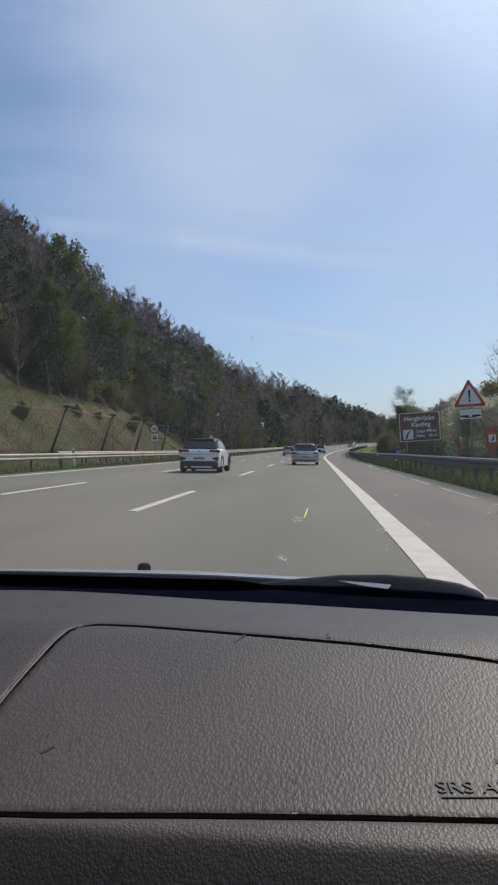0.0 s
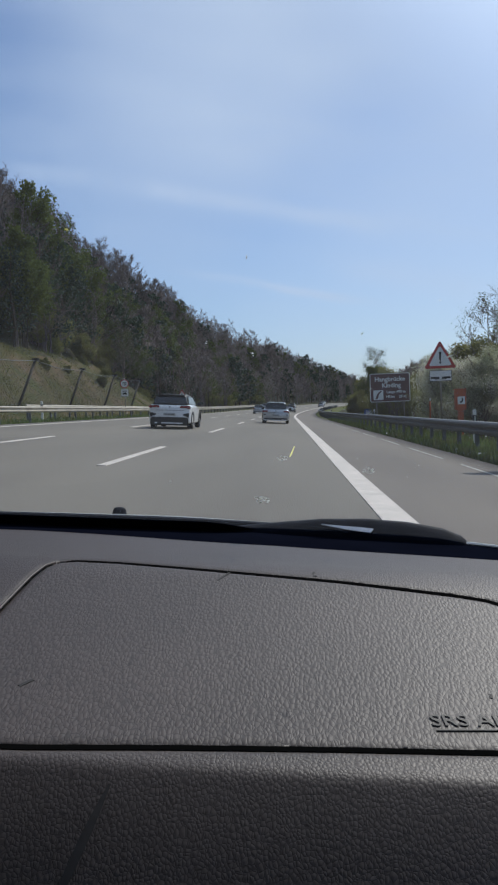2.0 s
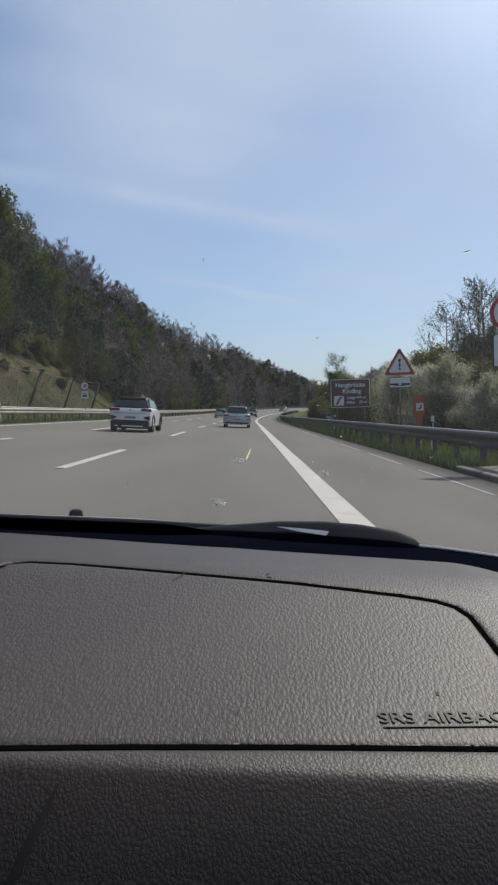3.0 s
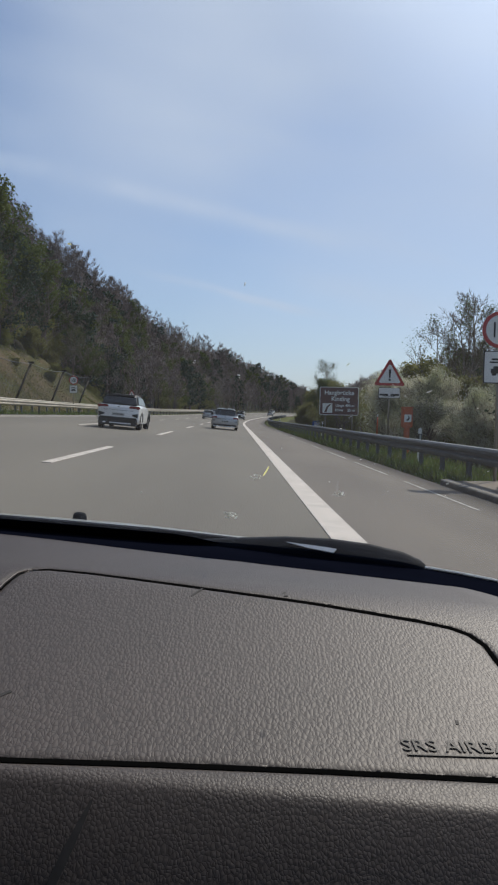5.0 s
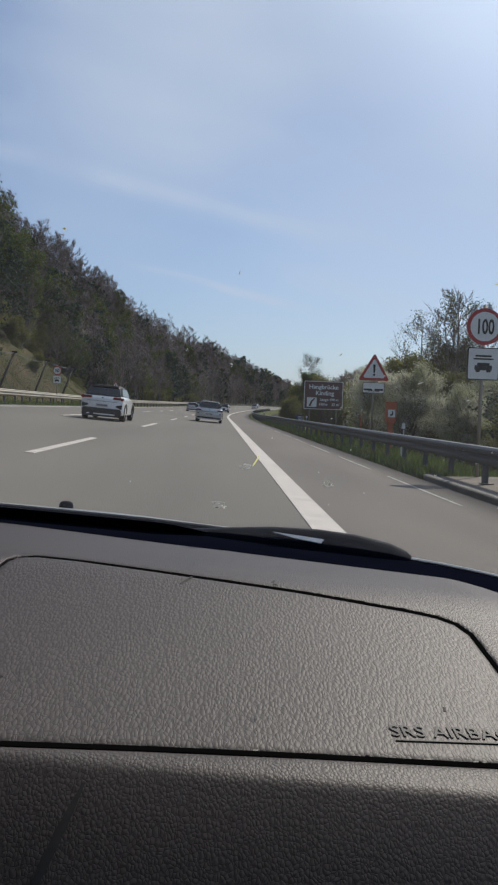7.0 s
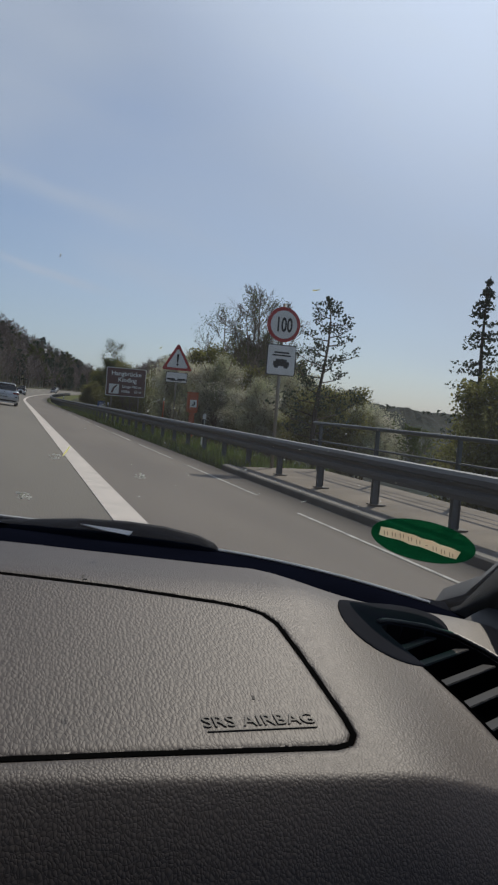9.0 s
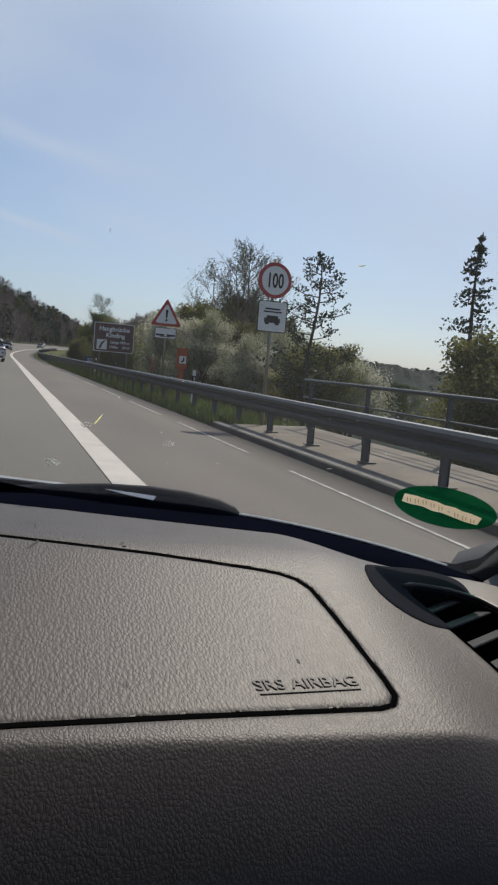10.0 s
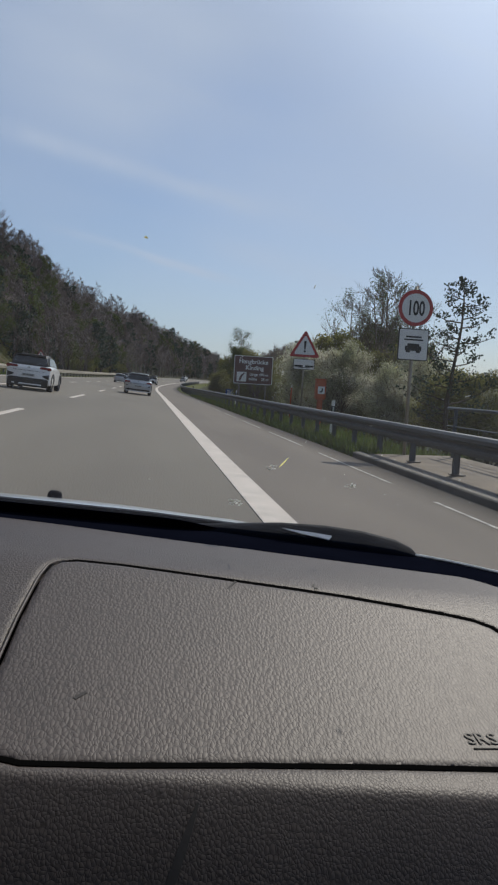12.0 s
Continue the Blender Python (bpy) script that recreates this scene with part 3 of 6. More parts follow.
def guard_rail(label, s, y0, y1, pitch, top, flip, beam_material, post_material, base_up=0.0, section=W_BEAM):
    rail = thing("guard_rail", label, "guard rail", group="guard rails")
    step = 2.0
    n = int((y1 - y0) / step)
    path = []
    for i in range(n + 1):
        y = y0 + step * i
        p = on_tar(s, y)
        path.append((p[0], p[1], p[2] + top - 0.155 + 0.012 * noise.noise(Vector((y * 0.11, s, 0)))))
    part("beam", sweep("beam", [(a * flip, b) for a, b in section], path, beam_material, closed=True), rail)
    bm = bmesh.new()
    for x0, x1, ya, yb in ((-0.055, 0.055, -0.004, 0.004), (-0.055, -0.047, -0.03, 0.03), (0.047, 0.055, -0.03, 0.03)):
        g = bmesh.ops.create_cube(bm, size=1.0)
        for v in g["verts"]:
            v.co = Vector(((x0 + x1) / 2 + v.co.x * (x1 - x0), (ya + yb) / 2 + v.co.y * (yb - ya), (v.co.z - 0.5) * 1.05))
    post = from_bm("post", bm, post_material)
    m = int((y1 - y0) / pitch)
    for k in range(m + 1):
        y = y0 + 0.4 + pitch * k
        p = on_tar(s + 0.07 * flip, y)
        part("post", post, rail, at=pose(p[0], p[1], p[2] + top - 0.03, 0, 0, -heading(y)))
    return rail


BOX_BEAM = [(-0.09, -0.16), (-0.125, -0.10), (-0.125, -0.05), (-0.05, -0.015), (-0.05, 0.02), (-0.125, 0.055), (-0.125, 0.11), (-0.09, 0.155), (0.08, 0.155), (0.08, -0.16)]
guard_rail("weathered grey steel guard rail on posts, shade-darkened, beside the hard shoulder", 4.95, -7.0, 261.0, 2.0, 0.84, 1, M["galv"], M["galv"], section=BOX_BEAM)
guard_rail("pale galvanised guard rail along the far edge of the carriageway", -12.75, -20.0, 240.0, 4.0, 0.78, -1, M["galv_sunlit"], M["galv"])
guard_rail("second galvanised guard rail in front of the wooded bank", -14.3, 40.0, 240.0, 4.0, 0.85, -1, M["galv_sunlit"], M["galv"])

# ---- bridge end: kerb, cap and railing ----
BR0, BR1 = 4.0, 15.0
path = [on_tar(TAR_R + 0.03, y) for y in span(BR0, (BR1, 1.0))]
thing("bridge_kerb", "dark stained concrete kerb along the bridge edge", "kerb", kind="structure",
      me=sweep("bridge_kerb", [(-0.02, -0.2), (-0.02, 0.09), (0.0, 0.11), (0.16, 0.12), (0.18, 0.10), (0.18, -0.2)], path, M["kerb"], closed=True))
path = [on_tar(TAR_R + 0.23, y) for y in span(BR0, (BR1, 1.0))]
thing("bridge_cap", "brown weathered concrete bridge cap under the railing", "pavement", kind="structure",
      me=sweep("bridge_cap", [(0.0, -0.35), (0.0, 0.07), (0.02, 0.09), (2.05, 0.13), (2.07, 0.11), (2.07, -0.5)], path, M["concrete"], closed=True))
railing = thing("bridge_railing", "dark painted steel bridge railing with slim posts", "railing")
for up, r in ((1.16, 0.035), (0.78, 0.018), (0.42, 0.018)):
    pts = [on_tar(6.35, y, up + 0.12) for y in span(BR0, (BR1, 2.0))]
    part("top_rail" if r > 0.03 else "mid_rail", tube("rail", pts, r, M["rail_paint"], 8), railing)
for k in range(5):
    y = BR0 + 0.2 + 2.6 * k
    p = on_tar(6.35, y, 0.1)
    part("post", box("post", (0.07, 0.05, 1.18), (0, 0, 0.59), M["rail_paint"], 0.006), railing, at=pose(*p))
for k in range(5):
    p = on_tar(4.95 + 0.1, BR0 + 1.4 + 2 * k + 0.0)
    thing("base_plate", "rusty steel base plate bolted to the concrete", "plate", at=pose(p[0], p[1], p[2] + 0.155),
          group="rail base plates", me=box("base_plate", (0.22, 0.2, 0.016), (0, 0, 0), M["kerb"], 0.003))


# ---- our car: dashboard, windscreen, wiper ----
COVER = [(-0.110, 0.712), (-0.071, 0.711), (0.039, 0.696), (0.144, 0.682), (0.242, 0.664), (0.268, 0.657), (0.283, 0.647), (0.292, 0.630), (0.297, 0.580),
         (0.300, 0.530), (0.302, 0.492), (0.301, 0.475), (0.294, 0.465), (0.281, 0.461), (0.237, 0.459), (0.126, 0.454), (0.023, 0.448), (-0.06, 0.442),
         (-0.113, 0.440), (-0.130, 0.444), (-0.139, 0.455), (-0.144, 0.475), (-0.147, 0.52), (-0.144, 0.60), (-0.139, 0.665), (-0.134, 0.692), (-0.125, 0.706)]
VENT = [(0.422, 0.667), (0.434, 0.677), (0.453, 0.680), (0.479, 0.675), (0.506, 0.660), (0.522, 0.636), (0.536, 0.60), (0.541, 0.555), (0.530, 0.520), (0.505, 0.506), (0.470, 0.500), (0.450, 0.502),
        (0.449, 0.522), (0.447, 0.548), (0.442, 0.575), (0.436, 0.605), (0.428, 0.635), (0.421, 0.657)]
OVAL = [(0.445 + 0.095 * 0.574 * math.cos(radians(a)) - 0.060 * 0.819 * math.sin(radians(a)), 0.683 + 0.095 * 0.819 * math.cos(radians(a)) + 0.060 * 0.574 * math.sin(radians(a))) for a in range(0, 360, 9)]


def front_edge(x):
    """Where the top of the dashboard ends under the windscreen."""
    return 0.943 - 0.06 * smooth(-0.25, 0.12, x) - 0.23 * max(0.0, x - 0.08) - 0.55 * max(0.0, x - 0.33) ** 1.5


def dash_z(x, y):
    a, b = 0.81 + 0.22 * (y - 0.455), 0.8639 - 0.010 * smooth(0.70, 0.95, y) - 0.02 * (y - 0.70)
    h = max(0.007 - abs(a - b), 0.0) / 0.007
    z = min(a, b) - h * h * 0.007 / 4
    return z - 0.022 * smooth(0.32, 0.47, x) - 0.5 * max(0.0, x - 0.53) ** 2 - 0.25 * max(0.0, -0.25 - x) ** 2


def dist_to(poly, px, py):
    """Signed distances (inside is below nought) and the nearest points on a closed outline."""
    best = np.full(px.shape, 1e9)
    qx, qy = px.copy(), py.copy()
    inside = np.zeros(px.shape, bool)
    for (ax, ay), (bx, by) in zip(poly, poly[1:] + poly[:1]):
        dx, dy = bx - ax, by - ay
        t = np.clip(((px - ax) * dx + (py - ay) * dy) / (dx * dx + dy * dy), 0, 1)
        cx, cy = ax + t * dx, ay + t * dy
        d = np.hypot(px - cx, py - cy)
        near = d < best
        best[near], qx[near], qy[near] = d[near], cx[near], cy[near]
        cross = ((ay > py) != (by > py)) & (px < (bx - ax) * (py - ay) / ((by - ay) or 1e-12) + ax)
        inside ^= cross
    return np.where(inside, -best, best), qx, qy


CELL, GAP = 0.0026, 0.0022
dxs = np.arange(-0.62, 0.60, CELL)
dvs = np.linspace(0, 1, 195)
BROW_S = [0.0035 * (k + 1) for k in range(24)] + [0.1, 0.13, 0.18, 0.26, 0.36]
gx = np.repeat(dxs[:, None], len(dvs) + len(BROW_S), 1)
y_lo = 0.436


def on_dash(x, y):
    """The dashboard's skin: the top, and behind y_lo the brow rolling over into the upright face."""
    if y >= y_lo:
        return (x, y, dash_z(x, y))
    yy, zz, a, s = y_lo, dash_z(x, y_lo), math.atan(0.22), y_lo - y
    for turn_r, stop in ((0.015, 44.0), (0.38, 64.0), (9e9, 90.0)):       # a tight roll, a long slow one, then straight down
        arc_ = min(s, turn_r * (radians(stop) - a))
        b = a + arc_ / turn_r
        m_ = (a + b) / 2
        yy, zz, a, s = yy - arc_ * math.cos(m_), zz - arc_ * math.sin(m_), b, s - arc_
    return (x, yy, zz)


gy = np.zeros_like(gx)
for i, x in enumerate(dxs):
    gy[i] = np.concatenate([y_lo - np.array(BROW_S)[::-1], y_lo + (front_edge(float(x)) - y_lo) * dvs])


def skin(name, gx, gy, poly, keep_inside, material, gap, lip, holes=()):
    """The part of the dashboard's surface inside or outside an outline, with a rounded, turned-down lip along it."""
    px, py = gx.copy().ravel(), gy.copy().ravel()
    drop = np.zeros(px.shape)
    ok = np.ones(px.shape, bool)
    for p, ins in [(poly, keep_inside)] + [(h, False) for h in holes]:
        sdv, qx, qy = dist_to(p, px, py)
        s = -sdv if ins else sdv
        ok &= s > gap - CELL
        move = (s < gap) & ok
        norm = np.maximum(np.hypot(px - qx, py - qy), 1e-6)
        ux, uy = np.where(s > 0, (px - qx) / norm, (qx - px) / norm), np.where(s > 0, (py - qy) / norm, (qy - py) / norm)
        px = np.where(move, qx + ux * gap, px)
        py = np.where(move, qy + uy * gap, py)
        s2 = np.maximum(s, gap) - gap
        drop = np.maximum(drop, lip * np.clip(1 - s2 / 0.006, 0, 1) ** 2)
    nx, ny = gx.shape
    idx = -np.ones(px.shape, int)
    ids = np.nonzero(ok)[0]
    idx[ids] = np.arange(len(ids))
    verts = [Vector(on_dash(float(px[k]), float(py[k]))) - Vector((0, 0, float(drop[k]))) for k in ids]
    g = idx.reshape(nx, ny)
    q = np.stack([g[:-1, :-1], g[1:, :-1], g[1:, 1:], g[:-1, 1:]], -1).reshape(-1, 4)
    q = q[(q >= 0).all(1)]
    bm = bmesh.new()
    me = mesh_of(name, verts, q.tolist(), material)
    bm.from_mesh(me)
    rim = [e for e in bm.edges if e.is_boundary]
    r = bmesh.ops.extrude_edge_only(bm, edges=rim)
    for v in r["geom"]:
        if isinstance(v, bmesh.types.BMVert):
            v.co.z -= 0.012
    bmesh.ops.recalc_face_normals(bm, faces=bm.faces[:])
    bpy.data.meshes.remove(me)
    me = from_bm(name, bm, material, smooth=True)
    return me


car_in = thing("car_interior", "dark grey car dashboard, windscreen and wiper seen from the passenger seat", "car interior", at=pose(-0.058, 0, 0) @ LEAN)
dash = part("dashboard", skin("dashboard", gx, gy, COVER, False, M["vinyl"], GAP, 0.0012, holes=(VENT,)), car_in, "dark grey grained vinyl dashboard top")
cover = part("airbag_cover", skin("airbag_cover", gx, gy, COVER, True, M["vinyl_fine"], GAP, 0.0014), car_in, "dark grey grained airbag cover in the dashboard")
gvv, gff = [], []                                  # a dark band lying a little below the two lips
rim_pts = []
for (ax, ay), (bx, by) in zip(COVER, COVER[1:] + COVER[:1]):
    steps = max(1, round(math.hypot(bx - ax, by - ay) / 0.004))
    rim_pts += [(ax + (bx - ax) * k / steps, ay + (by - ay) * k / steps) for k in range(steps)]
nC = len(rim_pts)
for i, (x, y) in enumerate(rim_pts):
    (ax, ay), (bx, by) = rim_pts[i - 2], rim_pts[(i + 2) % nC]
    ll = math.hypot(bx - ax, by - ay)
    for k in (-0.0021, 0.0021):
        xx, yy = x + (by - ay) / ll * k, y - (bx - ax) / ll * k
        gvv.append((xx, yy, dash_z(xx, yy) - 0.0004 - 0.008 * smooth(-0.116, -0.130, xx) * smooth(0.455, 0.475, yy)))
for i in range(nC):
    j = (i + 1) % nC
    gff.append((2 * i, 2 * i + 1, 2 * j + 1, 2 * j))
lip_line = sorted((y, x) for x, y in rim_pts if x < -0.118 and y > 0.462)
part("cover_lip", tube("cover_lip", [(x - 0.0008, y, dash_z(x, y) - 0.0002) for y, x in lip_line[::3]], 0.0014, M["vinyl"], 8), dash, "thin rounded lip beside the airbag cover")
part("groove_floor", mesh_of("groove_floor", gvv, gff, M["groove"]), car_in, "black gap around the airbag cover")

# raised letters with a line under them
srs = words("lettering", "SRS AIRBAG", 0.0172, M["print"], 0.0002, "LEFT", 0.006)
srs_w = max(v.co.x for v in srs.vertices) - min(v.co.x for v in srs.vertices)
tilt = math.degrees(math.atan(0.22))
part("lettering", srs, cover, "moulded black lettering", at=pose(0.1885, 0.4795, dash_z(0.19, 0.4795) + 0.0007, tilt, 0, 0) @ pose(0, 0, 0, 0, 0, 4.5) @ Matrix.Diagonal((0.0865 / srs_w, 0.95, 1, 1)))
part("underline", box("underline", (0.084, 0.0011, 0.0009), (0, 0, 0), M["print"]), cover, at=pose(0.2325, 0.4785, dash_z(0.2325, 0.4785) + 0.0005, tilt, 0, 0) @ pose(0, 0, 0, 0, 0, 4.5))
# scuffs on the cover
for x, y, l_, w_, a in ((0.036, 0.682, 0.020, 0.0022, 62), (0.119, 0.699, 0.006, 0.002, 70), (0.1205, 0.6925, 0.004, 0.003, 0), (-0.085, 0.505, 0.011, 0.0030, 50), (0.235, 0.515, 0.005, 0.0022, 80)):
    part("scuff", box("scuff", (l_, w_, 0.0004), (0, 0, 0), M["scuff"], 0.0001), cover, "dark scuff mark", at=pose(x, y, dash_z(x, y) + 0.0002, tilt if y < 0.7 else 0, 0, 0) @ pose(0, 0, 0, 0, 0, a))

# a long scratch down the brow
cut = [Vector(on_dash(-0.006 - 0.022 * k / 8, y_lo - 0.016 - 0.070 * k / 8)) for k in range(9)]
cv_ = []
for k, p in enumerate(cut):
    h_ = 0.0024 * math.sin(math.pi * (k + 0.4) / 8.8) + 0.0004
    cv_ += [p + Vector((-h_, -0.0005, 0.0003)), p + Vector((h_, -0.0005, 0.0003))]
part("scratch", mesh_of("scratch", cv_, [(2 * k, 2 * k + 1, 2 * k + 3, 2 * k + 2) for k in range(8)], M["scuff"]), dash, "dark scratch on the dashboard brow")

# side vent: oval bezel, dark well, slats
vent = part("side_vent", skin("side_vent", np.repeat(np.arange(0.36, 0.56, 0.0025)[:, None], 80, 1), np.repeat(np.linspace(0.59, 0.78, 80)[None, :], len(np.arange(0.36, 0.56, 0.0025)), 0), OVAL, True, M["patch"], 0.0, 0.001, holes=(VENT,)), car_in, "oval black plastic vent surround")
vent.location.z = 0.0016
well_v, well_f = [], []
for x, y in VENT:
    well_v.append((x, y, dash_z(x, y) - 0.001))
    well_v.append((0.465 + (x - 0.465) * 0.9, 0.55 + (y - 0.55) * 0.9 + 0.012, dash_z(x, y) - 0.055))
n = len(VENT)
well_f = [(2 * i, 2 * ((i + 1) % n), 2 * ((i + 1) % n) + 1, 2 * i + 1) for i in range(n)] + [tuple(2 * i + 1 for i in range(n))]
part("well", mesh_of("well", well_v, well_f, M["well"]), vent, "vent well with its shade painted black")
for k in range(5):
    (xl, yl), (xr, yr) = (((0.448, 0.514), (0.534, 0.551)), ((0.448, 0.546), (0.534, 0.583)), ((0.446, 0.579), (0.527, 0.614)), ((0.440, 0.611), (0.515, 0.644)), ((0.431, 0.636), (0.488, 0.664)))[k]
    me = box("slat", (math.hypot(xr - xl, yr - yl), 0.015, 0.0022), (0, 0.0075, 0), M["slat"], 0.0007)
    xm, ym = (xl + xr) / 2, (yl + yr) / 2
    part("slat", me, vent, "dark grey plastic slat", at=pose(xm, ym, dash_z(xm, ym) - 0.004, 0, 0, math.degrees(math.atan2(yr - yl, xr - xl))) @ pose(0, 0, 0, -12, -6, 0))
# raised lip on the door side of the vent
lip = [(0.420, 0.672), (0.434, 0.682), (0.454, 0.685), (0.482, 0.680), (0.511, 0.664), (0.528, 0.638), (0.543, 0.602), (0.548, 0.555), (0.536, 0.515)]
part("vent_lip", tube("vent_lip", [(x, y, dash_z(x, y) + 0.0005) for x, y in lip], 0.003, M["plastic"], 8), vent, "black rim of the vent")

# black cowl strip between the dashboard and the foot of the glass
def glass_foot(x):
    return 1.005 - 0.16 * max(0.0, x - 0.05) - 0.62 * max(0.0, x - 0.30) ** 1.35


cx_ = [float(x) for x in np.arange(-0.75, 0.681, 0.03)]
cv, cf = [], []
for x in cx_:
    f0, f1 = front_edge(x) - 0.004, glass_foot(x)
    z0 = dash_z(x, front_edge(x))
    for y, z in ((f0, z0 - 0.006), (f0 + 0.008, z0 - 0.001), ((f0 + f1) / 2, 0.8485 - 0.3 * max(0, x - 0.33) ** 2), (f1 - 0.012, 0.8495 - 0.3 * max(0, x - 0.33) ** 2), (f1, 0.850 - 0.3 * max(0, x - 0.33) ** 2), (f1 + 0.02, 0.835), (f1 + 0.10, 0.818)):
        cv.append((x, y, z))
for i in range(len(cx_) - 1):
    for k in range(6):
        a = i * 7 + k
        cf.append((a, a + 1, a + 8, a + 7))
part("cowl_strip", mesh_of("cowl_strip", cv, cf, M["cowl"], smooth=True), car_in, "black strip at the foot of the windscreen")
seal = [(x, glass_foot(x) - 0.004, 0.8518 - 0.3 * max(0, x - 0.33) ** 2) for x in np.arange(0.24, 0.60, 0.03)]
part("seal_bead", tube("seal_bead", seal, 0.0021, M["seal"], 6), car_in, "thin pale edge of the windscreen seal")

# windscreen, raked and curved
RAKE = 0.66
wv, wf = [], []
gxs = [float(x) for x in np.arange(-0.72, 0.641, 0.04)]
gzs = [0.0, 0.06, 0.12, 0.20, 0.30, 0.40, 0.46]


def screen(x, h):
    """A point on the windscreen, h above its foot."""
    return (x * (1 - 0.12 * h), glass_foot(x) - h / RAKE + 0.05 * h * x * x, 0.8475 - 0.3 * max(0, x - 0.33) ** 2 + h)


for x in gxs:
    for h in gzs:
        wv.append(screen(x, h))
for i in range(len(gxs) - 1):
    for k in range(len(gzs) - 1):
        a = i * len(gzs) + k
        wf.append((a, a + len(gzs), a + len(gzs) + 1, a + 1))
glass = part("windscreen", mesh_of("windscreen", wv, wf, M["glass"], smooth=True), car_in, "clear raked windscreen with dried insect marks")
glass.visible_shadow = False


def on_glass(x, h, out=0.002):
    p = screen(x, h)
    return Vector((p[0], p[1] - out * 0.55, p[2] - out * 0.83))


# black printed border along the foot of the glass
bv_, bf_ = [], []
for k in range(37):
    x = -0.74 + 0.0235 * k
    hi = 0.0172 - 0.013 * smooth(-0.02, 0.09, x)
    for h in (-0.006, hi):
        for out in (0.0015, 0.0025):
            bv_.append(on_glass(x, h, out))
for k in range(36):
    a = 4 * k
    for q in ((1, 3, 7, 5), (0, 4, 6, 2), (2, 6, 7, 3), (0, 1, 5, 4)):
        bf_.append(tuple(a + i for i in q))
part("printed_border", mesh_of("printed_border", bv_, bf_, M["cowl"]), glass, "black printed border at the foot of the glass")


def on_screen(x, h, extra=0.0, out=0.002):
    d = on_glass(x + 0.01, h, out) - on_glass(x - 0.01, h, out)
    u = on_glass(x, h + 0.01, out) - on_glass(x, h - 0.01, out)
    d.normalize()
    nrm = d.cross(u).normalized()
    u = nrm.cross(d)
    m = Matrix((d, u, nrm)).transposed().to_4x4()
    return Matrix.Translation(on_glass(x, h, out)) @ m @ pose(0, 0, 0, 0, 0, extra)


def disc(name, rx, ry_, material, thick=0.0006, n=40, rag=0.0, seed=1):
    rg = random.Random(seed)
    bm = bmesh.new()
    vs = []
    for k in range(n):
        t = 2 * math.pi * k / n
        q = 1 + rag * (rg.random() - 0.5)
        vs.append(bm.verts.new((rx * q * math.cos(t), ry_ * q * math.sin(t), 0)))
    f = bm.faces.new(vs)
    r = bmesh.ops.extrude_face_region(bm, geom=[f])
    for v in r["geom"]:
        if isinstance(v, bmesh.types.BMVert):
            v.co.z += thick
    bmesh.ops.recalc_face_normals(bm, faces=bm.faces[:])
    return from_bm(name, bm, material)


STX, STH = 0.500, 0.086
strip_pts = [(-0.046, 0.017), (-0.032, 0.0165), (-0.02, 0.013), (-0.008, 0.0115), (0.0, 0.007), (0.012, 0.006), (0.020, 0.001), (0.031, -0.001), (0.043, -0.007), (0.038, -0.024), (0.024, -0.022), (0.012, -0.017), (-0.004, -0.011), (-0.014, -0.011), (-0.025, -0.005), (-0.040, -0.004), (-0.050, -0.001)]
bm = bmesh.new()
outer = [bm.verts.new((0.059 * math.cos(2 * math.pi * k / 48), 0.042 * math.sin(2 * math.pi * k / 48), 0)) for k in range(48)]
inner = [bm.verts.new((x, y, 0)) for x, y in strip_pts]
edges = [bm.edges.new((l_[k], l_[(k + 1) % len(l_)])) for l_ in (outer, inner) for k in range(len(l_))]
bmesh.ops.triangle_fill(bm, edges=edges, use_beauty=True)
g = bmesh.ops.extrude_face_region(bm, geom=bm.faces[:])
for v in g["geom"]:
    if isinstance(v, bmesh.types.BMVert):
        v.co.z += 0.0005
bmesh.ops.recalc_face_normals(bm, faces=bm.faces[:])
part("badge_sticker", from_bm("badge_sticker", bm, M["sticker"]), glass, "oval dark green sticker", at=on_screen(STX, STH, 9, 0.0025))
pm = flat("paper_strip", strip_pts, 0.0004, M["paper"])
part("paper_strip", pm, glass, "strip of torn beige paper with faded pencil marks", at=on_screen(STX, STH, 9, 0.0028) @ pose(0, 0, 0, -90, 0, 0))
for k in range(9):
    x = -0.041 + 0.0092 * k
    yy = (0.007 if k < 3 else 0.007 - 0.0036 * (k - 2))
    for dx, w_, h_ in ((-0.0022, 0.0009, 0.0085), (0.0014, 0.0009, 0.0070)) if k != 5 else ((0, 0.003, 0.0009),):
        part("pencil_bar", box("pencil_bar", (w_, 0.0005, h_), (0, 0, 0), M["pencil"]), glass, at=on_screen(STX, STH, 9, 0.0034) @ pose(x + dx, yy - 0.0015, 0, -90, 0, 0))


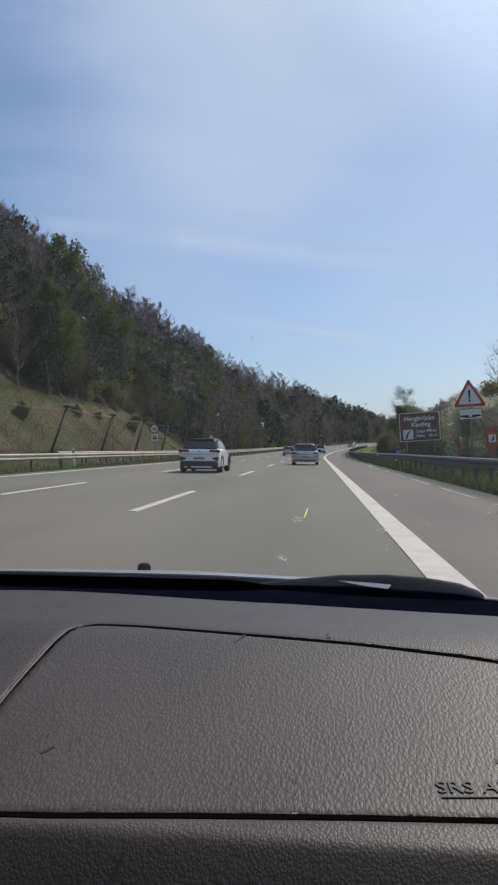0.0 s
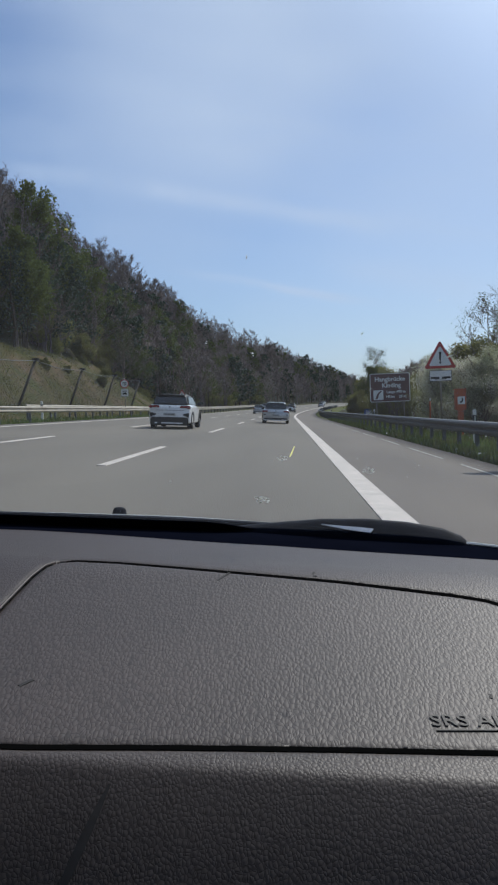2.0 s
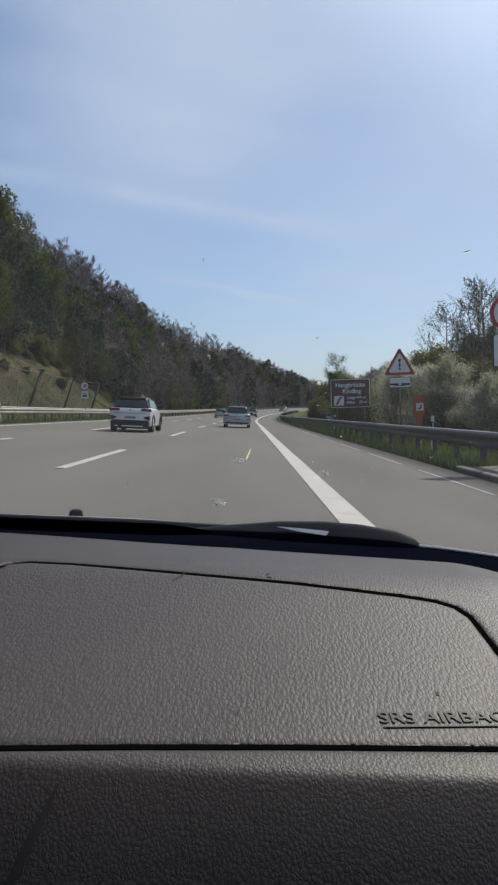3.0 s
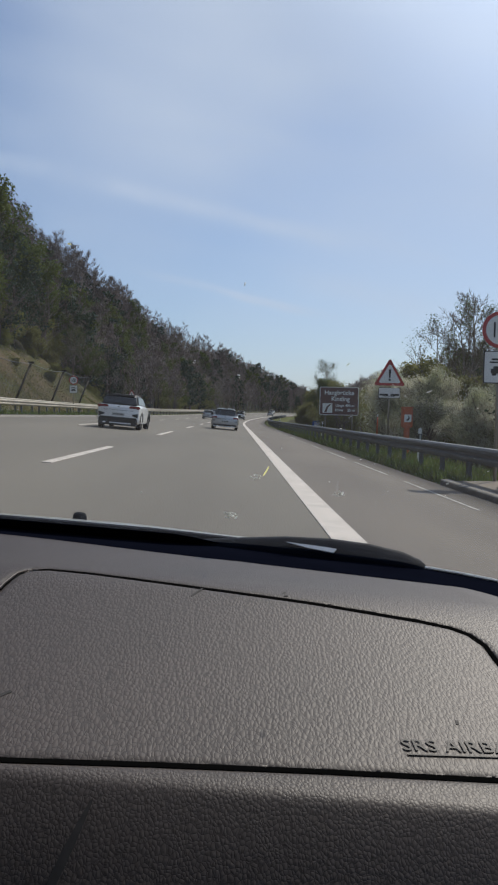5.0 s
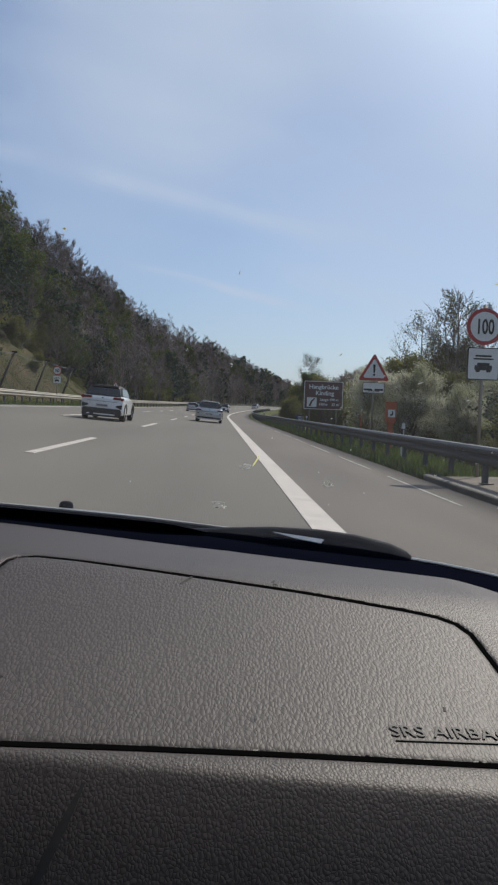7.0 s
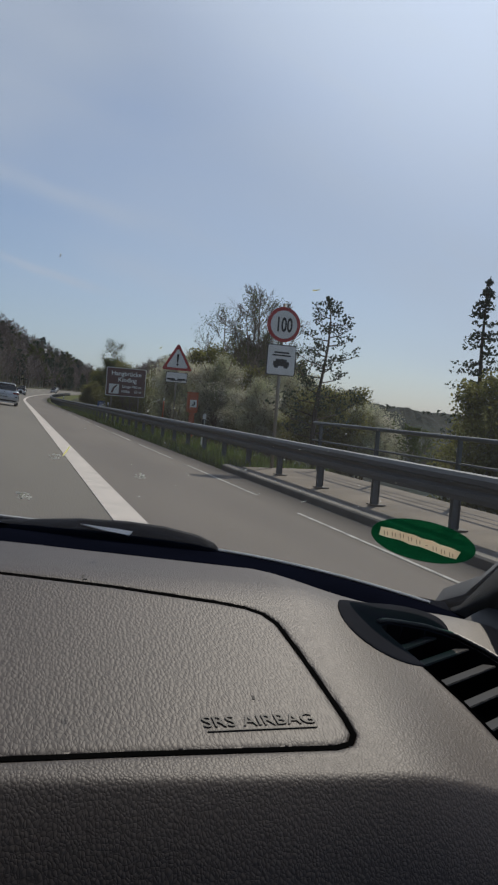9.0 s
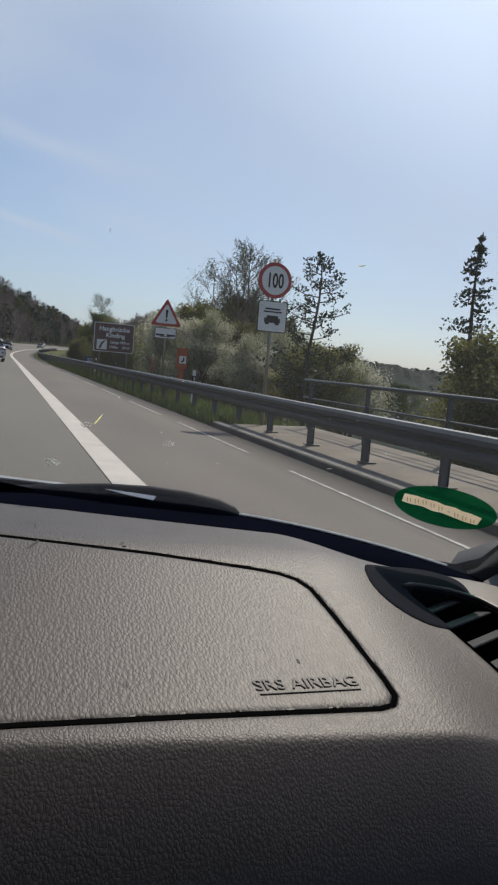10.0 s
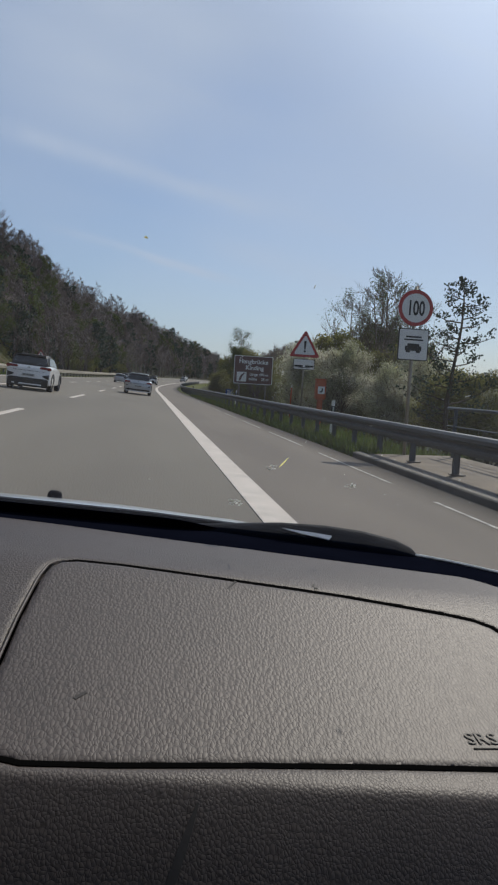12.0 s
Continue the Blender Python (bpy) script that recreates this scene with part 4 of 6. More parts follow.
def splat(x, h, size, material, seed, streak=0.0, angle=0.0, bits=9):
    """Dried insect marks: a few ragged flecks in one mesh."""
    rg = random.Random(seed)
    bm = bmesh.new()
    for k in range(bits):
        a = rg.random() * 6.28
        r = size * rg.random() ** 0.7
        cx, cy = (r * math.cos(a), r * math.sin(a)) if not streak else (streak * (rg.random() - 0.5), size * 0.25 * (rg.random() - 0.5))
        lx, ly = size * (0.10 + 0.3 * rg.random()) * (2.2 if streak else 1), size * (0.05 + 0.09 * rg.random())
        t = rg.random() * 3.14 if not streak else (rg.random() - 0.5) * 0.3
        vs = []
        for i in range(7):
            q = 2 * math.pi * i / 7
            ex, ey = lx * math.cos(q) * (0.7 + 0.5 * rg.random()), ly * math.sin(q) * (0.7 + 0.5 * rg.random())
            vs.append(bm.verts.new((cx + ex * math.cos(t) - ey * math.sin(t), cy + ex * math.sin(t) + ey * math.cos(t), 0.0)))
        f = bm.faces.new(vs)
        rr = bmesh.ops.extrude_face_region(bm, geom=[f])
        for v in rr["geom"]:
            if isinstance(v, bmesh.types.BMVert):
                v.co.z += 0.0004
    bmesh.ops.recalc_face_normals(bm, faces=bm.faces[:])
    part("insect_splat", from_bm("insect_splat", bm, material), glass, at=on_screen(x, h, angle, -0.001))


for x, h, size, kind, seed, streak, ang, bits in (
        (0.061, 0.054, 0.0100, "splat_white", 3, 0, 0, 26), (0.087, 0.113, 0.0065, "splat_white", 5, 0, 0, 10),
        (0.185, 0.102, 0.0066, "splat_white", 6, 0, 0, 18), (0.060, 0.216, 0.0032, "splat_white", 7, 0, 0, 6), (0.016, 0.224, 0.0024, "splat_white", 8, 0, 0, 4),
        (-0.081, 0.296, 0.0017, "splat_yellow", 9, 0, 0, 14), (0.232, 0.216, 0.0036, "splat_white", 10, 0.004, 40, 5), (0.155, 0.233, 0.0020, "splat_yellow", 12, 0.003, 60, 5),
        (0.255, 0.288, 0.0026, "splat_yellow", 13, 0.004, 20, 4), (0.170, 0.188, 0.0024, "splat_white", 14, 0, 0, 4), (0.370, 0.099, 0.0042, "splat_white", 15, 0.010, 35, 6),
        (0.057, 0.282, 0.0022, "splat_white", 16, 0.005, 80, 4), (-0.049, 0.076, 0.0026, "splat_white", 17, 0.005, 80, 4), (0.292, 0.128, 0.0026, "splat_white", 18, 0, 0, 5),
        (0.330, 0.160, 0.0022, "splat_white", 19, 0, 0, 4), (-0.245, 0.020, 0.0020, "splat_white", 20, 0, 0, 4), (0.110, 0.150, 0.0018, "splat_white", 21, 0, 0, 3)):
    splat(x, h, size, M[kind], seed, streak, ang, bits)
part("insect_streak", mesh_of("insect_streak", [(-0.0125, -0.0004, 0), (-0.006, -0.0010, 0), (0.004, -0.0009, 0), (0.0125, -0.0003, 0), (0.012, 0.0004, 0), (0.003, 0.0007, 0), (-0.007, 0.0008, 0), (-0.013, 0.0005, 0)], [tuple(range(8))], M["splat_yellow"]), glass, "long yellow insect streak", at=on_screen(0.098, 0.121, 72, -0.001))
# fine specks of dried dirt towards the pillar
rs = random.Random(31)
spk_v, spk_f = [], []
for k in range(60):
    c = on_glass(rs.uniform(0.16, 0.52), rs.uniform(0.07, 0.26), -0.001)
    r0, k0 = rs.uniform(0.0003, 0.0009), len(spk_v)
    for i in range(5):
        q = 2 * math.pi * i / 5 + rs.random()
        spk_v.append(c + Vector((r0 * math.cos(q), -0.8 * r0 * math.sin(q), 0.55 * r0 * math.sin(q))))
    spk_f.append(tuple(range(k0, k0 + 5)))
part("dirt_specks", mesh_of("dirt_specks", spk_v, spk_f, M["splat_white"]), glass, "fine pale specks of dried dirt")
# a row of faint upright smears left by the wiper
rs = random.Random(8)
for k in range(21):
    x, h, l_ = -0.27 + 0.0265 * k + rs.uniform(-0.003, 0.003), 0.108 + rs.uniform(-0.006, 0.006), rs.uniform(0.008, 0.017)
    part("wiper_smear", mesh_of("wiper_smear", [(-0.0008, -l_, 0), (0.0008, -l_, 0), (0.0011, l_ * 0.4, 0), (0.0003, l_, 0), (-0.0006, l_ * 0.5, 0)], [(0, 1, 2, 3, 4)], M["smear"]), glass, "faint upright wiper smear", at=on_screen(x, h, rs.uniform(-5, 5), -0.001))

# wiper lying along the foot of the glass, outside it
def wiper_y(x):
    return 1.035 - 0.13 * max(0.0, x + 0.05) - 0.05 * max(0, x - 0.2)


wiper = part("wiper", sweep("wiper", [(-0.007, -0.022), (-0.009, 0.0), (-0.003, 0.007), (0.004, 0.006), (0.008, -0.003), (0.007, -0.022)],
                            [(x, wiper_y(x), 0.848 + 0.004 * math.sin((x + 0.6) * 3)) for x in np.arange(-0.70, 0.20, 0.03)], M["rubber"], closed=True), car_in, "black wiper blade resting at the foot of the windscreen")
bm = bmesh.new()
hump = [(0.02, 0.835, 0.854), (0.08, 0.832, 0.863), (0.14, 0.830, 0.871), (0.20, 0.830, 0.8745), (0.25, 0.830, 0.8735), (0.295, 0.830, 0.868), (0.318, 0.832, 0.860), (0.334, 0.834, 0.846)]
rows_ = []
for x, z0, z1 in hump:
    y = wiper_y(x) - 0.02
    ring = [(x, y - 0.012, z0), (x, y - 0.014, (z0 + z1) / 2), (x, y - 0.008, z1 - 0.002), (x, y, z1), (x, y + 0.010, z1 - 0.004), (x, y + 0.014, z0)]
    rows_.append([bm.verts.new(p) for p in ring])
for a, b in zip(rows_, rows_[1:]):
    for k in range(5):
        bm.faces.new((a[k], b[k], b[k + 1], a[k + 1]))
bm.faces.new(rows_[-1])
bmesh.ops.recalc_face_normals(bm, faces=bm.faces[:])
part("wiper_cap", from_bm("wiper_cap", bm, M["rubber"], smooth=True), wiper, "black plastic wiper end cap")
part("wiper_clip", flat("wiper_clip", [(-0.034, 0.0022), (-0.005, -0.0008), (0.031, -0.0022), (0.0345, 0.0040), (0.008, 0.0036)], 0.003, M["clip"]), wiper, "pale metal wiper clip", at=pose(0.172, wiper_y(0.172) - 0.0375, 0.8625, -25, 3.0, -9))

# bonnet edge with a washer jet
hv_, hf_ = [], []
hx = [float(x) for x in np.arange(-0.75, 0.70, 0.05)]
for x in hx:
    fall = 0.010 * (x / 0.7) ** 2 - 0.0040 * smooth(0.06, -0.12, x) + 0.05 * max(0, x - 0.1) + 0.035 * max(0, x - 0.16)
    for y, z in ((1.075, 0.80), (1.08, 0.826), (1.10, 0.835), (1.17, 0.8355), (1.23, 0.828), (1.45, 0.78), (1.75, 0.715), (2.0, 0.64), (2.1, 0.52)):
        hv_.append((x, y - 0.10 * max(0, x), z - fall))
for i in range(len(hx) - 1):
    for k in range(8):
        a = i * 9 + k
        hf_.append((a, a + 1, a + 10, a + 9))
bonnet = part("bonnet", mesh_of("bonnet", hv_, hf_, M["silver_paint"], smooth=True), car_in, "silver bonnet edge just showing over the wiper")
bm = bmesh.new()
rings = []
for k in range(7):
    a = radians(90 * k / 6)
    rings.append((0.0125 * max(math.cos(a) ** 0.45, 0.05), 0.0135 + 0.0115 * math.sin(a)))
rings = [(0.0128, 0.0)] + rings
loops = [[bm.verts.new((r * math.cos(t), 0.8 * r * math.sin(t), z)) for t in np.linspace(0, 2 * math.pi, 17)[:-1]] for r, z in rings]
for a, b in zip(loops, loops[1:]):
    for k in range(16):
        bm.faces.new((a[k], a[(k + 1) % 16], b[(k + 1) % 16], b[k]))
bm.faces.new(loops[-1])
part("washer_jet", from_bm("washer_jet", bm, M["rubber"], smooth=True), bonnet, "small black washer jet", at=pose(-0.197, 1.277, 0.811))

# pillar, door top, roof and the rest of the cabin shell
pil = [(0.655, 0.86, 0.80), (0.665, 0.79, 0.835), (0.660, 0.69, 0.92), (0.635, 0.52, 1.08), (0.60, 0.33, 1.25)]
part("pillar", sweep("pillar", [(-0.035, -0.05), (-0.05, 0.0), (-0.03, 0.045), (0.04, 0.045), (0.07, 0.0), (0.05, -0.06)], pil, M["trim"], closed=True, smooth=True), car_in, "grey trimmed windscreen pillar")
part("screen_border", tube("screen_border", [(x - 0.055, y - 0.005, z + 0.010) for x, y, z in pil], 0.012, M["cowl"], 8), car_in, "black border of the windscreen along the pillar")
tv, tf = [], []
for i, y in enumerate(np.arange(0.42, 0.77, 0.04)):
    y = float(y)
    for x, z in ((0.565, dash_z(0.56, y) - 0.006), (0.580, dash_z(0.56, y) + 0.003), (0.602, dash_z(0.56, y) + 0.014), (0.628, dash_z(0.56, y) + 0.026), (0.66, dash_z(0.56, y) + 0.028), (0.71, dash_z(0.56, y) - 0.05)):
        tv.append((x + 0.006 - 0.012 * smooth(0.74, 0.84, y), y, z))
for i in range(len(tv) // 6 - 1):
    for k in range(5):
        a = i * 6 + k
        tf.append((a, a + 1, a + 7, a + 6))
part("pillar_trim", mesh_of("pillar_trim", tv, tf, M["trim"], smooth=True), car_in, "pale grey trim at the end of the dashboard")
part("roof_lining", box("roof_lining", (1.36, 1.5, 0.04), (-0.1, -0.50, 1.32), M["headliner"], 0.01), car_in, "grey roof lining")
part("door_panel", box("door_panel", (0.06, 1.6, 0.55), (0.70, -0.42, 0.60), M["cabin_cloth"], 0.02), car_in, "dark grey door panel")
part("door_panel", box("door_panel", (0.06, 1.6, 0.55), (-0.92, -0.42, 0.60), M["cabin_cloth"], 0.02), car_in, "dark grey door panel")
part("rear_bulkhead", box("rear_bulkhead", (1.6, 0.06, 0.62), (-0.1, -1.25, 0.56), M["cabin_cloth"], 0.02), car_in, "dark grey rear seats")
part("cabin_floor", box("cabin_floor", (1.6, 1.7, 0.04), (-0.1, -0.42, 0.25), M["cabin_cloth"], 0.01), car_in, "dark grey cabin floor")


# ---- outer shell of our car ----
def car_ring(y, w, z0, z1, r=0.10):
    pts = []
    for sx, zc, a0 in ((1, z1 - r, 0), (-1, z1 - r, 90), (-1, z0 + r, 180), (1, z0 + r, 270)):
        for k in range(4):
            a = radians(a0 + 30 * k)
            pts.append((sx * (w - r) + r * math.cos(a), y, zc + r * math.sin(a)))
    return pts


shell_v, shell_f = [], []
for y, w_, z0, z1 in ((1.16, 0.80, 0.24, 0.72), (1.45, 0.81, 0.22, 0.70), (1.75, 0.80, 0.22, 0.63), (2.0, 0.76, 0.24, 0.55), (2.10, 0.70, 0.27, 0.47)):
    shell_v += car_ring(y, w_, z0, z1)
for i in range(4):
    for k in range(16):
        shell_f.append((i * 16 + k, (i + 1) * 16 + k, (i + 1) * 16 + (k + 1) % 16, i * 16 + (k + 1) % 16))
shell_f += [tuple(range(16)), tuple(64 + k for k in range(16))[::-1]]
part("front_body", mesh_of("front_body", shell_v, shell_f, M["silver_paint"], smooth=True), car_in, "silver front body under the bonnet", at=pose(-0.105, 0, 0))
part("front_bumper", box("front_bumper", (1.36, 0.14, 0.22), (-0.105, 2.10, 0.34), M["car_black"], 0.05), car_in, "black front bumper")
part("roof_panel", box("roof_panel", (1.44, 1.56, 0.03), (-0.105, -0.51, 1.362), M["silver_paint"], 0.012), car_in, "silver roof panel")
part("tailgate", box("tailgate", (1.62, 0.05, 0.66), (-0.105, -1.32, 0.55), M["silver_paint"], 0.02), car_in, "silver tailgate")
for sx, x in ((1, 0.748), (-1, -0.968)):
    part("outer_door", box("outer_door", (0.03, 1.95, 0.60), (x, -0.30, 0.53), M["silver_paint"], 0.012), car_in, "silver door skin")
    part("front_wing", box("front_wing", (0.03, 0.46, 0.42), (x, 0.93, 0.48), M["silver_paint"], 0.012), car_in, "silver front wing")
    for y in (-0.45, -1.22):
        part("pillar_post", box("pillar_post", (0.05, 0.09, 0.44), (x - sx * 0.06, y, 1.09), M["car_black"], 0.012), car_in, "black window pillar")
    for y in (-0.85, 1.50):
        r, tw = 0.30, 0.19
        bm = bmesh.new()
        prof = [(r - 0.04, -tw / 2), (r, -tw / 2 + 0.03), (r, tw / 2 - 0.03), (r - 0.04, tw / 2), (r * 0.62, tw / 2 - 0.02), (r * 0.62, -tw / 2 + 0.02)]
        loops = [[bm.verts.new((b, a * math.cos(t), a * math.sin(t))) for t in np.linspace(0, 2 * math.pi, 25)[:-1]] for a, b in prof]
        for i in range(len(loops)):
            p, q = loops[i], loops[(i + 1) % len(loops)]
            for k in range(24):
                bm.faces.new((p[k], p[(k + 1) % 24], q[(k + 1) % 24], q[k]))
        bmesh.ops.recalc_face_normals(bm, faces=bm.faces[:])
        wheel = part("wheel", from_bm("tyre", bm, M["rubber"], smooth=True), car_in, "black tyre with alloy rim", at=pose(x - sx * 0.03, y, r))
        bm = bmesh.new()
        for k in range(5):
            g = bmesh.ops.create_cube(bm, size=1.0)
            for q in g["verts"]:
                c = Vector((q.co.x * 0.03 + sx * 0.06, q.co.y * 0.055, (q.co.z + 0.5) * r * 0.60))
                q.co = Matrix.Rotation(radians(72 * k), 4, "X") @ c
        part("rim", from_bm("rim", bm, M["rim"]), wheel, "five-spoke alloy rim")


# ---- other vehicles ----
def ring_of(y, w, z0, z1, r=0.12, n=4, top_in=0.0):
    """A rounded cross-section at y, from z0 to z1, of half width w."""
    pts = []
    for sx, sz, a0 in ((1, 1, 0), (-1, 1, 90), (-1, -1, 180), (1, -1, 270)):
        ww = w - (top_in if sz > 0 else 0)
        zc = z1 - r if sz > 0 else z0 + r * 0.6
        for k in range(n):
            a = radians(a0 + 90 * k / (n - 1))
            rr = r if sz > 0 else r * 0.6
            pts.append((sx * (ww - r) + r * math.cos(a), y, zc + rr * math.sin(a)))
    return pts


def loft(name, rings, material):
    n = len(rings[0])
    verts = [p for r in rings for p in r]
    faces = []
    for i in range(len(rings) - 1):
        for k in range(n):
            j = (k + 1) % n
            faces.append((i * n + k, (i + 1) * n + k, (i + 1) * n + j, i * n + j))
    faces.append(tuple(range(n)))
    faces.append(tuple((len(rings) - 1) * n + k for k in range(n))[::-1])
    me = mesh_of(name, verts, faces, material, smooth=True)
    return me


def vehicle(name, label, paint, L, W, H, suv, at, group="traffic"):
    v = thing(name, label, "car", at=at, group=group)
    w = W / 2
    belt, sill = H * (0.69 if suv else 0.66), 0.24 if suv else 0.20
    part("body", loft("body", [ring_of(0.0, w * 0.92, sill + 0.16, belt - 0.14, 0.12), ring_of(0.05, w * 0.96, sill + 0.06, belt - 0.05, 0.12), ring_of(0.22, w * 0.98, sill, belt, 0.12),
                               ring_of(0.8, w, sill, belt + 0.01, 0.12), ring_of(L * 0.55, w, sill, belt - 0.01, 0.12), ring_of(L * 0.72, w * 0.99, sill, belt - 0.06, 0.14),
                               ring_of(L * 0.93, w * 0.93, sill + 0.02, belt - 0.20, 0.16), ring_of(L, w * 0.78, sill + 0.10, belt - 0.34, 0.14)], paint), v)
    part("roof", loft("roof", [ring_of(0.16, w * 0.86, belt - 0.1, belt + 0.02, 0.05, top_in=0.02), ring_of(0.36, w * 0.85, belt - 0.1, H - 0.16, 0.10, top_in=0.10), ring_of(0.58, w * 0.85, belt - 0.1, H - 0.035, 0.10, top_in=0.13),
                               ring_of(1.3, w * 0.86, belt - 0.1, H, 0.11, top_in=0.14), ring_of(L * 0.50, w * 0.86, belt - 0.1, H - 0.03, 0.11, top_in=0.14), ring_of(L * 0.60, w * 0.86, belt - 0.1, H - 0.22, 0.11, top_in=0.12),
                               ring_of(L * 0.72, w * 0.84, belt - 0.12, belt - 0.05, 0.05, top_in=0.02)], M["car_black"] if suv else paint), v)
    # rear glass on the sloping tailgate
    za, zb = belt + 0.03, H - 0.085
    ya, yb = 0.150, 0.47
    bm = bmesh.new()
    quad = [(-w * 0.80, ya + 0.01, za), (w * 0.80, ya + 0.01, za), (w * 0.70, yb - 0.03, zb), (-w * 0.70, yb - 0.03, zb)]
    f = bm.faces.new([bm.verts.new((x, y - 0.035, z)) for x, y, z in quad])
    bmesh.ops.bevel(bm, geom=bm.verts[:], offset=0.06, segments=3, affect="VERTICES")
    g = bmesh.ops.extrude_face_region(bm, geom=bm.faces[:])
    for q in g["geom"]:
        if isinstance(q, bmesh.types.BMVert):
            q.co.y += 0.06
    bmesh.ops.recalc_face_normals(bm, faces=bm.faces[:])
    part("rear_window", from_bm("rear_window", bm, M["car_glass"]), v, "dark tinted rear window")
    part("spoiler", box("spoiler", (w * 1.30, 0.26, 0.03), (0, 0.46, H - 0.045), M["car_black"] if suv else paint, 0.012), v, "roof spoiler over the rear window")
    part("wiper_arm", box("wiper_arm", (0.40, 0.012, 0.015), (-0.08, 0.128, za + 0.035), M["car_black"], 0.004), v, "rear wiper arm")
    for sx in (1, -1):
        # side glass
        quad = [(0.50, belt + 0.03), (L * 0.66, belt + 0.0), (L * 0.535, H - 0.13), (0.80, H - 0.11)]
        bm = bmesh.new()
        for (y, z) in quad:
            bm.verts.new((sx * (w * 0.865 - 0.13 * max(0, (z - belt) / (H - belt)) + 0.004), y, z))
        bm.verts.ensure_lookup_table()
        bm.faces.new(bm.verts[:])
        g = bmesh.ops.extrude_face_region(bm, geom=bm.faces[:])
        for q in g["geom"]:
            if isinstance(q, bmesh.types.BMVert):
                q.co.x -= sx * 0.03
        bmesh.ops.recalc_face_normals(bm, faces=bm.faces[:])
        part("side_window", from_bm("side_window", bm, M["car_glass"]), v, "dark side window")
        lamp_z = belt - (0.105 if suv else 0.16)
        lamp = part("tail_light", box("tail_light", (0.46 if suv else 0.38, 0.20, 0.13), (sx * (w - (0.235 if suv else 0.19)), 0.072, lamp_z), M["lamp_red"], 0.03), v, "dark red tail light")
        part("mirror", box("mirror", (0.20, 0.12, 0.14), (sx * (w + 0.08), L * 0.60, belt + 0.05), M["car_black"], 0.03), v, "door mirror")
        part("bumper_vent", flat("bumper_vent", [(sx * (w - a), sill + b) for a, b in (((0.06, 0.47), (0.34, 0.41), (0.31, 0.35), (0.07, 0.26)) if suv else ((0.08, 0.43), (0.24, 0.42), (0.22, 0.36), (0.09, 0.35)))], 0.14, M["car_black"], 0.012), v, "black bumper vent", at=pose(0, -0.018 if suv else -0.006, 0))
        for y in (0.78, L - 0.85):
            r, tw = (0.345 if suv else 0.315), 0.21
            bm = bmesh.new()
            prof = [(r - 0.05, -tw / 2), (r - 0.015, -tw / 2), (r, -tw / 2 + 0.03), (r, tw / 2 - 0.03), (r - 0.015, tw / 2), (r - 0.05, tw / 2), (r * 0.62, tw / 2 - 0.02), (r * 0.62, -tw / 2 + 0.02)]
            loops = [[bm.verts.new((b, a * math.cos(t), a * math.sin(t))) for t in np.linspace(0, 2 * math.pi, 25)[:-1]] for a, b in prof]
            for i in range(len(loops)):
                p, q = loops[i], loops[(i + 1) % len(loops)]
                for k in range(24):
                    bm.faces.new((p[k], p[(k + 1) % 24], q[(k + 1) % 24], q[k]))
            bmesh.ops.recalc_face_normals(bm, faces=bm.faces[:])
            wheel = part("wheel", from_bm("tyre", bm, M["rubber"], smooth=True), v, "black tyre with alloy rim", at=pose(sx * (w - 0.10), y, r))
            bm = bmesh.new()
            for k in range(5):
                g = bmesh.ops.create_cube(bm, size=1.0)
                for q in g["verts"]:
                    c = Vector((q.co.x * 0.03 + sx * 0.075, q.co.y * 0.055, (q.co.z + 0.5) * r * 0.60))
                    q.co = Matrix.Rotation(radians(72 * k), 4, "X") @ c
            part("rim", from_bm("rim", bm, M["rim"]), wheel, "five-spoke alloy rim")
            part("wheel_arch", tube("wheel_arch", [(sx * (w + 0.002), y + (r + 0.06) * math.cos(t), r + (r + 0.06) * math.sin(t)) for t in np.linspace(0, math.pi, 13)], 0.03, M["car_black"] if suv else M["rubber"], 6), v, "black wheel-arch edge")
    part("bumper", box("bumper", (W * 0.90, 0.16, 0.36 if suv else 0.15), (0, 0.030 if suv else 0.060, sill + (0.09 if suv else 0.13)), M["car_black"], 0.04), v, "black lower bumper")
    if suv:
        # silver trim given white paint in place of its bright reflection
        part("skid_plate", box("skid_plate", (W * 0.52, 0.07, 0.085), (0.12, -0.032, sill + 0.015), M["white_paint"], 0.018), v, "silver skid plate with its reflection painted white")
        part("bumper_corner", box("bumper_corner", (0.15, 0.07, 0.085), (-w * 0.62, -0.032, sill + 0.015), M["white_paint"], 0.018), v, "silver bumper corner with its reflection painted white")
    else:
        for sx in (1, -1):
            # white paint stands in for the road mirrored in the chrome strip
            part("bumper_strip", box("bumper_strip", (w * 0.86, 0.03, 0.05), (sx * w * 0.43, -0.012, sill + 0.02), M["white_paint"], 0.010), v, "lower bumper strip, its road reflection painted white")
            part("tail_pipe", box("tail_pipe", (0.16, 0.05, 0.05), (sx * w * 0.52, -0.008, sill + 0.09), M["chrome"], 0.015), v, "chrome exhaust trim")
    plate = part("number_plate", box("number_plate", (0.52, 0.012, 0.11), (0, -0.012, belt - 0.40 if not suv else belt - 0.42), M["plate"], 0.003), v, "white plate with plain dark bars")
    for k, (x0, ww) in enumerate(((-0.15, 0.10), (-0.02, 0.09), (0.13, 0.16))):
        part("plate_bar", box("plate_bar", (ww, 0.006, 0.055), (x0, -0.020, belt - 0.40 if not suv else belt - 0.42), M["plate_bar"]), plate)
    part("plate_recess", box("plate_recess", (0.72, 0.03, 0.16), (0, 0.004, belt - 0.40 if not suv else belt - 0.42), paint, 0.02), v, "number plate recess")
